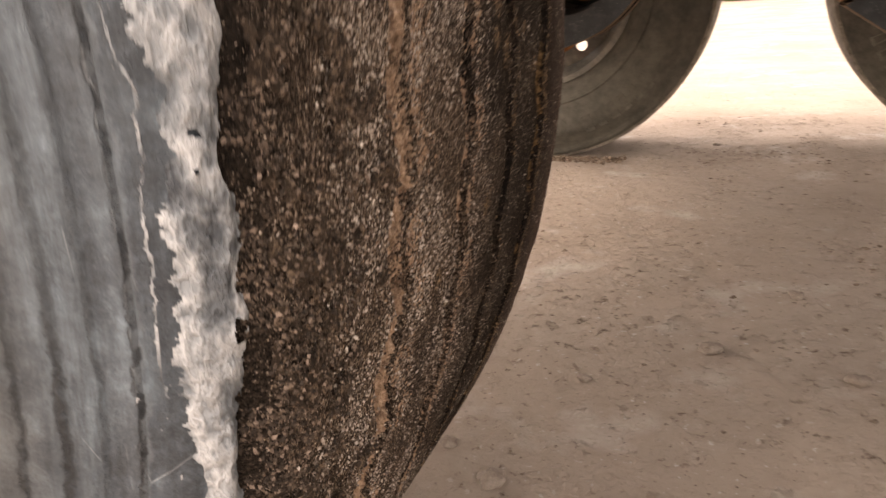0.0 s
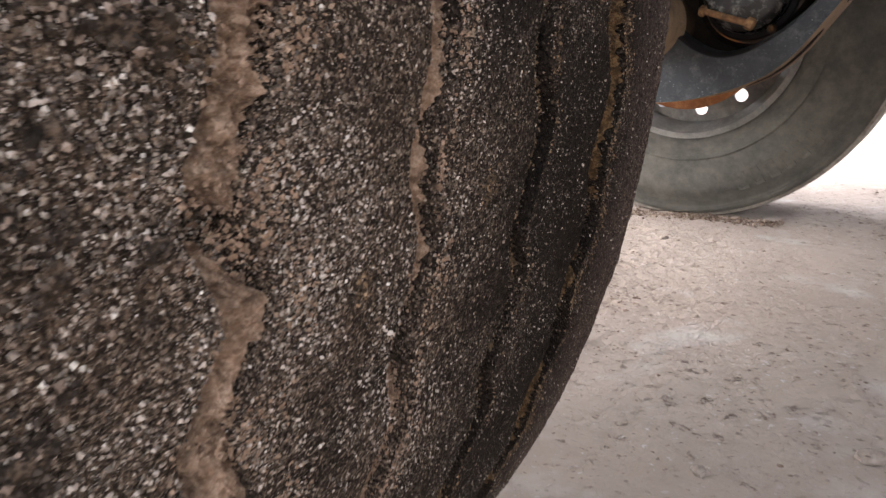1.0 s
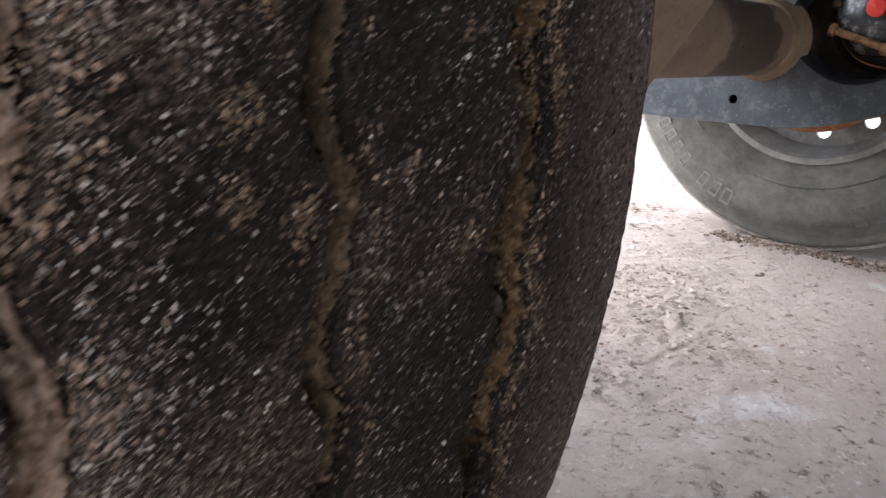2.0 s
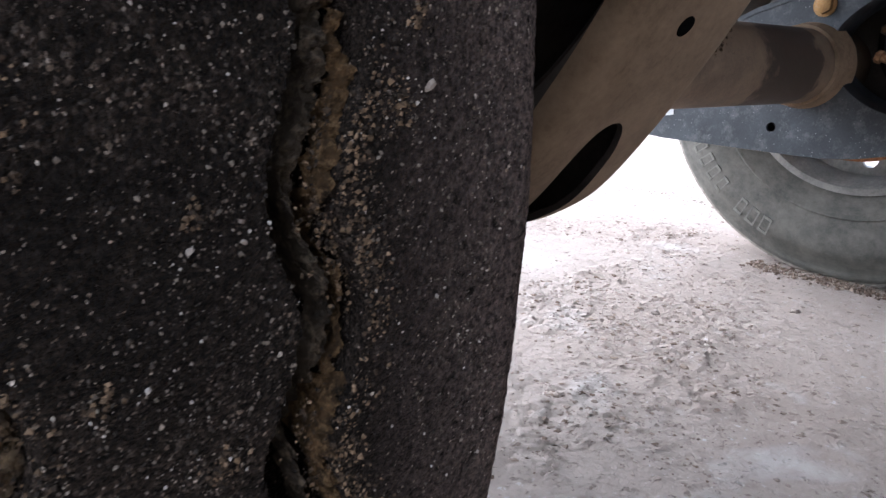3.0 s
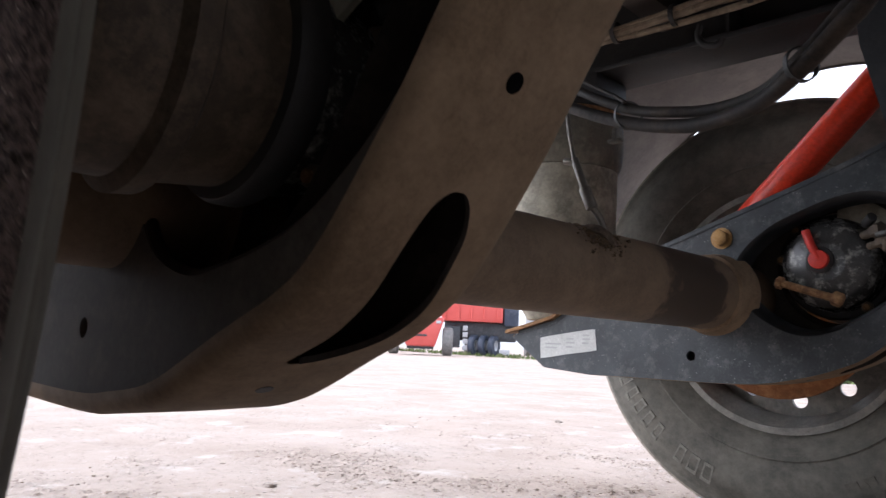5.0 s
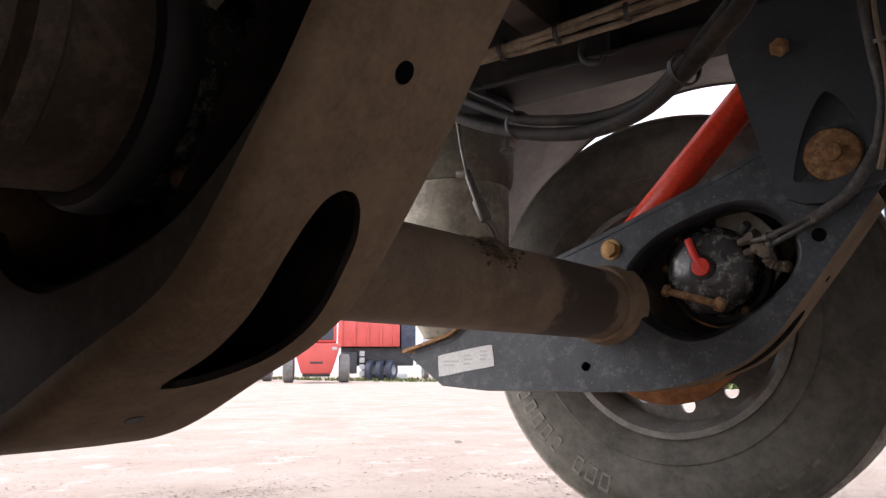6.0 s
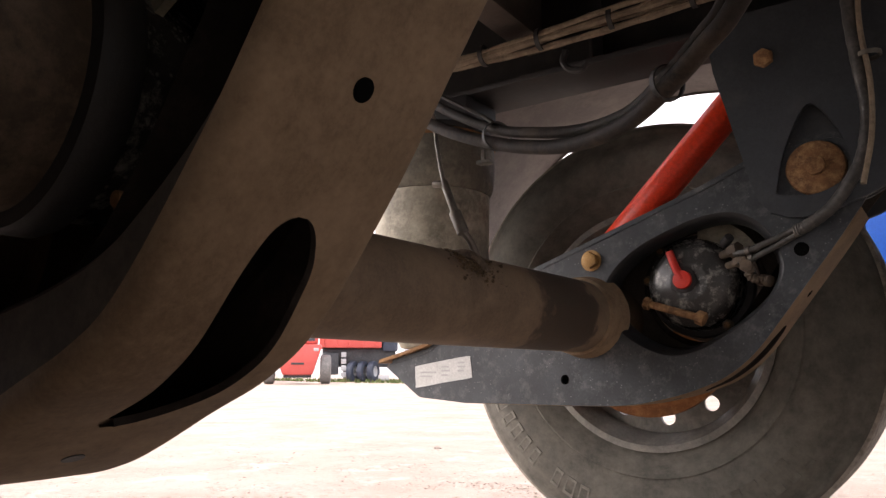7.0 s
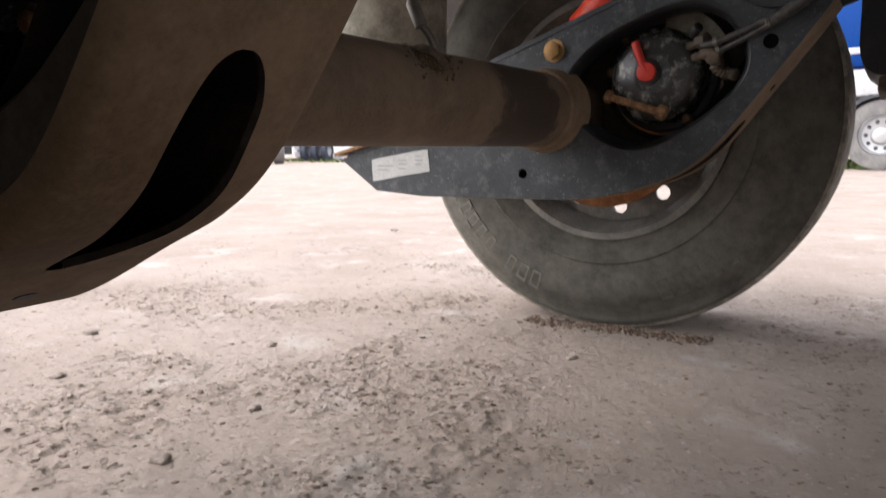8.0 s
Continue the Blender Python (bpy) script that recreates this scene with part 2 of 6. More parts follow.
def scuffed_rubber(name):
    """Grey weathered rubber with blotches, streaks along the tyre's turn, fine cracks and pale scratches."""
    m, n, l, b = material(name, 0.7, 0, 0.4)
    v = coords(n, l)
    # Round the tyre: distance from the axle, side, and length along the turn.
    xyz, flat, far, turn, arc, polar = (n.new("ShaderNode" + k) for k in ("SeparateXYZ", "CombineXYZ", "VectorMath", "Math", "Math", "CombineXYZ"))
    far.operation, turn.operation, arc.operation = "LENGTH", "ARCTAN2", "MULTIPLY"
    l.new(v, xyz.inputs[0])
    l.new(xyz.outputs["X"], flat.inputs["X"])
    l.new(xyz.outputs["Z"], flat.inputs["Z"])
    l.new(flat.outputs[0], far.inputs[0])
    l.new(xyz.outputs["Z"], turn.inputs[0])
    l.new(xyz.outputs["X"], turn.inputs[1])
    l.new(turn.outputs[0], arc.inputs[0])
    arc.inputs[1].default_value = 0.5
    l.new(far.outputs["Value"], polar.inputs["X"])
    l.new(xyz.outputs["Y"], polar.inputs["Y"])
    l.new(arc.outputs[0], polar.inputs["Z"])
    mp = n.new("ShaderNodeMapping")
    mp.inputs["Scale"].default_value = (3.0, 3.0, 0.30)
    l.new(polar.outputs[0], mp.inputs["Vector"])
    along = mp.outputs["Vector"]
    blot, streak, grain = noise_tex(n, l, v, 24, 8, 0.62), noise_tex(n, l, along, 30, 8, 0.66), noise_tex(n, l, v, 900, 5, 0.7)
    col = ramp(n, l, blot, [(0.30, (0.028, 0.036, 0.045)), (0.50, (0.045, 0.059, 0.072)), (0.70, (0.072, 0.091, 0.108))])
    col = mix(n, l, ramp(n, l, streak, [(0.54, (0, 0, 0)), (0.72, (0.55, 0.55, 0.55))]), col, (0.107, 0.129, 0.150))
    col = mix(n, l, ramp(n, l, streak, [(0.30, (0.5, 0.5, 0.5)), (0.40, (0, 0, 0))]), col, (0.024, 0.029, 0.034))
    mottle = noise_tex(n, l, v, 130, 10, 0.8)
    col = mix(n, l, ramp(n, l, mottle, [(0.36, (0.8, 0.8, 0.8)), (0.50, (0, 0, 0))]), col, (0.027, 0.035, 0.045))
    col = mix(n, l, ramp(n, l, mottle, [(0.52, (0, 0, 0)), (0.68, (0.75, 0.75, 0.75))]), col, (0.113, 0.144, 0.175))
    # Browner and paler towards the wheel's middle.
    wide = n.new("ShaderNodeMapRange")
    wide.inputs["From Min"].default_value, wide.inputs["From Max"].default_value = 0.44, 0.54
    l.new(far.outputs["Value"], wide.inputs["Value"])
    dusty = ramp(n, l, wide.outputs[0], [(0.30, (0.75, 0.75, 0.75)), (0.52, (0, 0, 0))])
    col = mix(n, l, mix(n, l, 1.0, dusty, ramp(n, l, blot, [(0.35, (0.4, 0.4, 0.4)), (0.6, (1, 1, 1))]), "MULTIPLY"), col, (0.087, 0.089, 0.087))
    # A pale scuffed band beside the raised ring.
    band = ramp(n, l, wide.outputs[0], [(0.40, (0, 0, 0)), (0.46, (0.85, 0.85, 0.85)), (0.575, (0.85, 0.85, 0.85)), (0.60, (0, 0, 0))])
    rubbed = ramp(n, l, noise_tex(n, l, along, 60, 8, 0.75), [(0.36, (0, 0, 0)), (0.62, (0.9, 0.9, 0.9))])
    col = mix(n, l, mix(n, l, 1.0, band, rubbed, "MULTIPLY"), col, (0.118, 0.147, 0.170))
    # Small pale scratches and dark pits.
    bloom = noise_tex(n, l, v, 170, 9, 0.8)
    col = mix(n, l, ramp(n, l, bloom, [(0.60, (0, 0, 0)), (0.70, (0.6, 0.6, 0.6))]), col, (0.150, 0.183, 0.213))
    col = mix(n, l, ramp(n, l, bloom, [(0.31, (0.6, 0.6, 0.6)), (0.40, (0, 0, 0))]), col, (0.024, 0.028, 0.034))
    scratch = n.new("ShaderNodeTexVoronoi")
    scratch.feature = "DISTANCE_TO_EDGE"
    scratch.inputs["Scale"].default_value = 42
    l.new(coords(n, l, (1.6, 1.6, 0.7)), scratch.inputs["Vector"])
    thin = ramp(n, l, scratch.outputs["Distance"], [(0.0, (1, 1, 1)), (0.014, (0, 0, 0))])
    some = ramp(n, l, noise_tex(n, l, v, 30, 3), [(0.57, (0, 0, 0)), (0.64, (0.8, 0.8, 0.8))])
    col = mix(n, l, mix(n, l, 1.0, thin, some, "MULTIPLY"), col, (0.243, 0.267, 0.286))
    # Broad scuffs and smears, longer along the turn.
    smear = ramp(n, l, noise_tex(n, l, along, 26, 7, 0.72), [(0.30, (0.46, 0.48, 0.50)), (0.50, (0.92, 0.92, 0.92)), (0.68, (1.7, 1.7, 1.67))])
    rub = ramp(n, l, noise_tex(n, l, v, 62, 8, 0.74), [(0.32, (0.55, 0.56, 0.58)), (0.50, (1, 1, 1)), (0.66, (1.6, 1.62, 1.6))])
    col = mix(n, l, 1.0, mix(n, l, 1.0, col, smear, "MULTIPLY"), rub, "MULTIPLY")
    # Dark cracked seams and painted recess shade at the foot of the rings, wavering a little, and a pale rubbed edge on
    # the outermost.
    waver = n.new("ShaderNodeMath")
    waver.operation = "MULTIPLY_ADD"
    l.new(noise_tex(n, l, v, 120, 9, 0.72), waver.inputs[0])
    waver.inputs[1].default_value = 0.085
    l.new(wide.outputs[0], waver.inputs[2])
    rings = []
    for r0, half, deep in ((0.4670, 0.007, 0.6), (0.4780, 0.010, 0.85), (0.4890, 0.014, 1.0), (0.4985, 0.006, 0.5), (0.5080, 0.006, 0.75)):
        p = (r0 - 0.44) / 0.10 + 0.0425
        rings += [(p - half, (0, 0, 0)), (p, (deep, deep, deep)), (p + half, (0, 0, 0))]
    seam = ramp(n, l, waver.outputs[0], rings)
    patchy = ramp(n, l, streak, [(0.36, (0.35, 0.35, 0.35)), (0.55, (1, 1, 1))])
    seam = mix(n, l, 1.0, seam, patchy, "MULTIPLY")
    col = mix(n, l, seam, col, (0.012, 0.013, 0.015))
    edge = ramp(n, l, waver.outputs[0], [(0.720, (0, 0, 0)), (0.732, (0.6, 0.6, 0.6)), (0.748, (0, 0, 0))])
    col = mix(n, l, mix(n, l, 1.0, edge, patchy, "MULTIPLY"), col, (0.173, 0.199, 0.219))
    l.new(mix(n, l, ramp(n, l, grain, [(0.4, (0, 0, 0)), (0.75, (0.25, 0.25, 0.25))]), col, (0.128, 0.140, 0.150)), b.inputs["Base Color"])
    sunk = mix(n, l, seam, mix(n, l, 0.3, mix(n, l, 0.6, streak, mottle), grain), (0, 0, 0))
    bump(n, l, b, sunk, 1.0, 0.0034)
    return m


M_SIDE = scuffed_rubber("scuffed sidewall rubber")
M_TYRE = two_tone("dusty black tyre rubber", (0.055, 0.052, 0.043), (0.096, 0.090, 0.073), (0.155, 0.143, 0.116), 7, 120, (0.38, 0.76), 0.8, 0, 0.3, 0.0015, stretch=(1, 2.5, 1))
M_DUSTY = two_tone("pale dust on tyre tread", (0.12, 0.105, 0.085), (0.26, 0.228, 0.185), (0.40, 0.355, 0.295), 14, 160, (0.42, 0.72), 0.9)
M_LETTER = two_tone("pale dusty rubber relief", (0.125, 0.118, 0.100), (0.185, 0.175, 0.148), (0.24, 0.226, 0.19), 20, 200, (0.5, 0.8), 0.85)
M_MUD = two_tone("dry tan mud", (0.10, 0.060, 0.038), (0.35, 0.226, 0.148), (0.50, 0.37, 0.27), 160, 900, (0.46, 0.70), 0.95, 0, 1.0, 0.0012)
M_DARKMUD = two_tone("damp brown mud", (0.030, 0.019, 0.008), (0.145, 0.094, 0.046), (0.275, 0.190, 0.102), 110, 900, (0.5, 0.75), 0.9, 0, 1.0, 0.0012)
M_CAKE = two_tone("flaky brown mud", (0.013, 0.010, 0.008), (0.066, 0.047, 0.033), (0.165, 0.120, 0.086), 150, 900, (0.50, 0.62), 0.95, 0, 1.0, 0.002, spec=0.15)
M_LIPMUD = two_tone("orange-brown mud", (0.014, 0.010, 0.006), (0.120, 0.070, 0.030), (0.26, 0.165, 0.080), 190, 900, (0.48, 0.70), 0.95, 0, 1.0, 0.0016, spec=0.15)
M_DEEPMUD = two_tone("dark mud deep in a groove", (0.016, 0.012, 0.009), (0.090, 0.068, 0.046), (0.18, 0.135, 0.09), 140, 900, (0.5, 0.7), 0.95, 0, 1.0, 0.0015, spec=0.15)


def dried_scum(name):
    """Whitish scum dried in wormy ridges, grey rubber showing dimly between them."""
    m, n, l, b = material(name, 0.9, 0, 0.2)
    v = coords(n, l, (1, 1, 0.6))
    worm, small, patch, grain = noise_tex(n, l, v, 62, 4, 0.55), noise_tex(n, l, v, 190, 5, 0.6), noise_tex(n, l, v, 34, 7, 0.68), noise_tex(n, l, v, 800, 5, 0.7)
    ridge = ramp(n, l, worm, [(0.33, (0.12, 0.12, 0.12)), (0.47, (1, 1, 1)), (0.53, (1, 1, 1)), (0.64, (0.10, 0.10, 0.10))])
    thin = ramp(n, l, small, [(0.36, (0.1, 0.1, 0.1)), (0.49, (1, 1, 1)), (0.60, (0.15, 0.15, 0.15))])
    height = mix(n, l, 0.30, ridge, thin)
    col = ramp(n, l, height, [(0.14, (0.034, 0.039, 0.045)), (0.42, (0.105, 0.117, 0.128)), (0.72, (0.22, 0.238, 0.252)), (0.97, (0.36, 0.375, 0.385))])
    col = mix(n, l, ramp(n, l, patch, [(0.34, (0.75, 0.75, 0.75)), (0.52, (0, 0, 0))]), col, (0.105, 0.120, 0.132))
    col = mix(n, l, ramp(n, l, patch, [(0.60, (0, 0, 0)), (0.70, (0.7, 0.7, 0.7))]), col, (0.44, 0.40, 0.37))
    l.new(mix(n, l, ramp(n, l, grain, [(0.3, (0.5, 0.5, 0.5)), (0.5, (0, 0, 0))]), col, (0.09, 0.095, 0.10)), b.inputs["Base Color"])
    bump(n, l, b, mix(n, l, 0.12, height, grain), 1.0, 0.0028)
    return m


M_CRUST = dried_scum("whitish dried crust")
M_SAND = grains("sand grains", [(0, (0.045, 0.037, 0.031)), (0.35, (0.165, 0.134, 0.110)), (0.7, (0.33, 0.280, 0.238)), (0.93, (0.38, 0.335, 0.295)), (1, (0.52, 0.48, 0.43))], 0.8)
# Near-black, for discs that paint the shade inside holes.
M_HOLE = material("black for the shade in holes", 1.0, 0, 0.0)[0]
M_HOLE.node_tree.nodes["Principled BSDF"].inputs["Base Color"].default_value = (0.004, 0.004, 0.004, 1)
M_DIM_SAND = grains("dull sand grains", [(0, (0.022, 0.017, 0.013)), (0.55, (0.075, 0.060, 0.046)), (0.90, (0.19, 0.158, 0.125)), (1, (0.48, 0.44, 0.39))], 0.85)
M_LIPCRUMB = grains("crumbs of orange-brown mud", [(0, (0.016, 0.012, 0.009)), (0.45, (0.060, 0.040, 0.024)), (0.85, (0.140, 0.092, 0.052)), (1, (0.26, 0.182, 0.115))], 0.95)
M_LUMP = grains("crumbly brown mud", [(0, (0.016, 0.012, 0.010)), (0.45, (0.056, 0.041, 0.031)), (0.85, (0.125, 0.092, 0.070)), (1, (0.24, 0.185, 0.15))], 0.95)
M_CHIP = plain("orange brick chip", (0.40, 0.10, 0.04), 0.9)
M_ARM = two_tone("blue-black chassis paint", (0.022, 0.026, 0.029), (0.054, 0.061, 0.066), (0.135, 0.135, 0.127), 13, 240, (0.51, 0.80), 0.5, 0.0, 0.25, 0.0012,
                 speck=(120, 0.10, (0.18, 0.185, 0.18)))
M_CHEEK = two_tone("smooth blue-black bracket paint", (0.030, 0.034, 0.038), (0.050, 0.056, 0.062), (0.080, 0.080, 0.076), 5, 200, (0.52, 0.9), 0.5, 0.0, 0.2, 0.001)
M_FLANGE = two_tone("near-black semi-gloss flange", (0.010, 0.011, 0.012), (0.026, 0.028, 0.030), (0.060, 0.056, 0.050), 11, 200, (0.56, 0.85), 0.42, 0.0, 0.3, 0.001)
M_PLATE = two_tone("dull dirt on black paint", (0.040, 0.034, 0.028), (0.075, 0.064, 0.053), (0.115, 0.096, 0.077), 6, 160, (0.5, 0.85), 0.85, 0, 0.4, 0.0012, spec=0.15)
M_GRIME = two_tone("road grime on steel", (0.123, 0.082, 0.048), (0.214, 0.147, 0.090), (0.288, 0.202, 0.128), 5, 220, (0.42, 0.8), 0.78, 0, 0.35, 0.001, spec=0.2)
M_TUBE = two_tone("grimy axle steel", (0.040, 0.028, 0.020), (0.165, 0.120, 0.084), (0.28, 0.214, 0.155), 4, 200, (0.45, 0.66), 0.8, 0, 0.35, 0.001, spec=0.25)


def patchy_tube(name):
    """Grimy steel with brown dust and one dark patch near the far end."""
    m = two_tone(name, (0.115, 0.079, 0.051), (0.185, 0.128, 0.082), (0.235, 0.166, 0.107), 5, 200, (0.42, 0.80), 0.72, 0, 0.35, 0.001, spec=0.3)
    n, l = m.node_tree.nodes, m.node_tree.links
    b = n["Principled BSDF"]
    under = b.inputs["Base Color"].links[0].from_socket
    v = coords(n, l)
    axes, shift, reach = n.new("ShaderNodeSeparateXYZ"), n.new("ShaderNodeMath"), n.new("ShaderNodeMapRange")
    l.new(v, axes.inputs[0])
    shift.operation = "MULTIPLY_ADD"
    l.new(noise_tex(n, l, v, 9, 5, 0.55), shift.inputs[0])
    shift.inputs[1].default_value = 0.30
    l.new(axes.outputs["Y"], shift.inputs[2])
    reach.inputs["From Min"].default_value, reach.inputs["From Max"].default_value = 0.30, 0.70
    l.new(shift.outputs[0], reach.inputs["Value"])
    dark_patch = ramp(n, l, reach.outputs[0], [(0.18, (0, 0, 0)), (0.24, (0.8, 0.8, 0.8)), (0.66, (0.8, 0.8, 0.8)), (0.70, (0, 0, 0))])
    l.new(mix(n, l, dark_patch, under, (0.022, 0.016, 0.012)), b.inputs["Base Color"])
    return m


M_AXLE = patchy_tube("dusty axle steel with a dark patch")
M_RUST = two_tone("rusty steel", (0.11, 0.050, 0.020), (0.27, 0.135, 0.055), (0.38, 0.23, 0.11), 38, 260, (0.45, 0.72), 0.85, 0.1, 0.8, 0.0012)
M_DRUM = two_tone("orange rusty brake drum", (0.20, 0.075, 0.024), (0.36, 0.15, 0.05), (0.42, 0.22, 0.10), 12, 200, (0.48, 0.8), 0.85, 0.1, 0.8, 0.0012)
M_ZINC = two_tone("yellow zinc bolt", (0.30, 0.16, 0.05), (0.42, 0.25, 0.09), (0.34, 0.25, 0.15), 60, 300, (0.5, 0.8), 0.55, 0.5, 0.4, 0.0006)
# Dirty steel; also paints the shade inside the arms.
M_DIRT_SHADE = two_tone("road dirt on black steel, darkened as shade", (0.020, 0.017, 0.015), (0.042, 0.035, 0.030), (0.075, 0.060, 0.048), 7, 160, (0.5, 0.85), 0.92, 0, 0.5, 0.0012, spec=0.08)
M_HOUSING = two_tone("oily brown chamber steel", (0.045, 0.032, 0.021), (0.115, 0.084, 0.057), (0.185, 0.137, 0.095), 8, 180, (0.48, 0.78), 0.7, 0, 0.4, 0.001, spec=0.3)
M_BLACK = two_tone("matt black chassis steel", (0.013, 0.013, 0.014), (0.024, 0.023, 0.022), (0.06, 0.05, 0.04), 4, 120, (0.5, 0.85), 0.6)
M_CAP = two_tone("worn black chamber paint", (0.024, 0.024, 0.024), (0.085, 0.081, 0.074), (0.30, 0.285, 0.255), 20, 320, (0.54, 0.66), 0.28, 0.2, 0.5, 0.0008, speck=(90, 0.09, (0.34, 0.325, 0.30)))
M_RED = two_tone("red paint", (0.55, 0.028, 0.016), (0.72, 0.045, 0.024), (0.45, 0.07, 0.04), 9, 120, (0.55, 0.9), 0.5)
M_SHOCK = two_tone("red shock absorber paint", (0.85, 0.052, 0.016), (0.96, 0.082, 0.028), (0.55, 0.07, 0.03), 9, 120, (0.62, 0.95), 0.35)
M_BELLOWS = two_tone("air spring rubber", (0.080, 0.073, 0.058), (0.150, 0.138, 0.108), (0.26, 0.238, 0.185), 6, 140, (0.46, 0.78), 0.75)
M_PISTON = two_tone("dusty pale piston", (0.15, 0.136, 0.104), (0.34, 0.312, 0.24), (0.45, 0.415, 0.32), 9, 120, (0.45, 0.75), 0.75)
M_HOSE = two_tone("black rubber hose", (0.016, 0.0125, 0.010), (0.034, 0.025, 0.019), (0.092, 0.066, 0.046), 10, 200, (0.46, 0.80), 0.75, spec=0.2)
M_LINE = two_tone("dusty grey hose", (0.030, 0.029, 0.027), (0.064, 0.060, 0.055), (0.135, 0.124, 0.108), 14, 220, (0.46, 0.80), 0.5)
M_LOOM = two_tone("tan dusty cable loom", (0.14, 0.105, 0.072), (0.24, 0.185, 0.13), (0.30, 0.24, 0.17), 18, 260, (0.45, 0.8), 0.9)
M_ROD = two_tone("grey linkage steel", (0.11, 0.10, 0.085), (0.2, 0.18, 0.15), (0.22, 0.18, 0.13), 30, 260, (0.5, 0.8), 0.55, 0.5)
M_LABEL = two_tone("off-white sticker", (0.50, 0.50, 0.47), (0.62, 0.62, 0.59), (0.45, 0.43, 0.39), 30, 200, (0.55, 0.9), 0.6)
M_PRINT = plain("grey print", (0.40, 0.40, 0.385), 0.7)
M_RIM = two_tone("dusty rim steel", (0.15, 0.146, 0.13), (0.24, 0.23, 0.205), (0.34, 0.32, 0.275), 9, 140, (0.45, 0.8), 0.6, 0.2)
M_GUARD = two_tone("grey plastic mudguard", (0.120, 0.103, 0.095), (0.175, 0.156, 0.145), (0.22, 0.195, 0.175), 4, 120, (0.45, 0.8), 0.7)
M_FLOOR = two_tone("trailer floor underside", (0.042, 0.034, 0.028), (0.070, 0.056, 0.046), (0.105, 0.083, 0.067), 2, 60, (0.45, 0.8), 0.85)
# Red made paler: the haze over the far yard is in the colour.
M_MREDT = two_tone("red cab paint paled for haze", (0.60, 0.095, 0.080), (0.72, 0.135, 0.115), (0.64, 0.22, 0.19), 1, 30, (0.6, 0.9), 0.4)
M_BLUE = two_tone("bright blue cab paint", (0.001, 0.036, 0.19), (0.002, 0.050, 0.25), (0.012, 0.065, 0.22), 1, 30, (0.65, 0.95), 0.45, spec=0.15)
M_GREY = two_tone("pale grey paint", (0.42, 0.43, 0.44), (0.55, 0.56, 0.57), (0.5, 0.48, 0.45), 1, 30, (0.55, 0.9), 0.5)
M_FARTYRE = two_tone("far dusty tyre", (0.14, 0.135, 0.13), (0.2, 0.195, 0.185), (0.28, 0.26, 0.24), 3, 40, (0.45, 0.8), 0.9)
M_ALU = two_tone("aluminium wheel", (0.45, 0.45, 0.45), (0.6, 0.6, 0.6), (0.5, 0.48, 0.45), 4, 60, (0.5, 0.9), 0.4, 0.6)
M_DARK = two_tone("dark machine steel", (0.03, 0.032, 0.036), (0.06, 0.064, 0.07), (0.12, 0.115, 0.11), 3, 60, (0.5, 0.85), 0.6)
M_NAVY = two_tone("dark blue-grey machine paint", (0.03, 0.04, 0.065), (0.06, 0.075, 0.11), (0.13, 0.14, 0.16), 2, 40, (0.5, 0.85), 0.6)
M_YELLOW = plain("yellow plate", (0.75, 0.5, 0.08), 0.5)
M_GRASS = grains("grass blades", [(0, (0.05, 0.08, 0.02)), (0.6, (0.10, 0.13, 0.045)), (1, (0.17, 0.17, 0.08))], 0.9)
M_GLASS = two_tone("dark cab glass", (0.05, 0.07, 0.09), (0.09, 0.11, 0.13), (0.12, 0.13, 0.14), 1, 10, (0.6, 0.9), 0.1)


# ---------------------------------------------------------------- mesh helpers
def part(name, bm, mat, parent=None, label="", smooth=True):
    me = bpy.data.meshes.new(name)
    if isinstance(bm, bmesh.types.BMesh):
        bm.normal_update()
        bm.to_mesh(me)
        bm.free()
    else:
        me.from_pydata(np.asarray(bm[0]).tolist(), [], np.asarray(bm[1]).tolist() if isinstance(bm[1], np.ndarray) else bm[1])
        me.update()
    me.materials.append(mat)
    if smooth:
        me.shade_smooth()
        me.set_sharp_from_angle(angle=radians(38))
    ob = new(name, me)
    if parent is not None:
        ob.parent = parent
    if label:
        tagged(ob, label)
    return ob


def root(name, at, label, category, group="", kind=""):
    ob = new(name)
    ob.location = at
    ob.empty_display_size = 0.05
    return tagged(ob, label, category, group, kind)


def box(lo, hi, bevel=0.0, bm=None):
    bm = bm or bmesh.new()
    lo, hi = Vector(lo), Vector(hi)
    g = bmesh.ops.create_cube(bm, size=1, matrix=Matrix.Translation((lo + hi) / 2) @ Matrix.Diagonal((*(hi - lo), 1)))
    if bevel:
        es = list({e for v in g["verts"] for e in v.link_edges})
        bmesh.ops.bevel(bm, geom=es, offset=bevel, segments=2, affect="EDGES", profile=0.5)
    return bm


def rod(a, b, r, segs=16, r2=None, bevel=0.0, bm=None):
    bm = bm or bmesh.new()
    a, b = Vector(a), Vector(b)
    m = Matrix.Translation((a + b) / 2) @ (b - a).to_track_quat("Z", "Y").to_matrix().to_4x4()
    g = bmesh.ops.create_cone(bm, cap_ends=True, segments=segs, radius1=r, radius2=r if r2 is None else r2, depth=(b - a).length, matrix=m)
    if bevel:
        fs = {f for v in g["verts"] for f in v.link_faces if len(f.verts) == segs}
        bmesh.ops.bevel(bm, geom=list({e for f in fs for e in f.edges}), offset=bevel, segments=2, affect="EDGES", profile=0.5)
    return bm


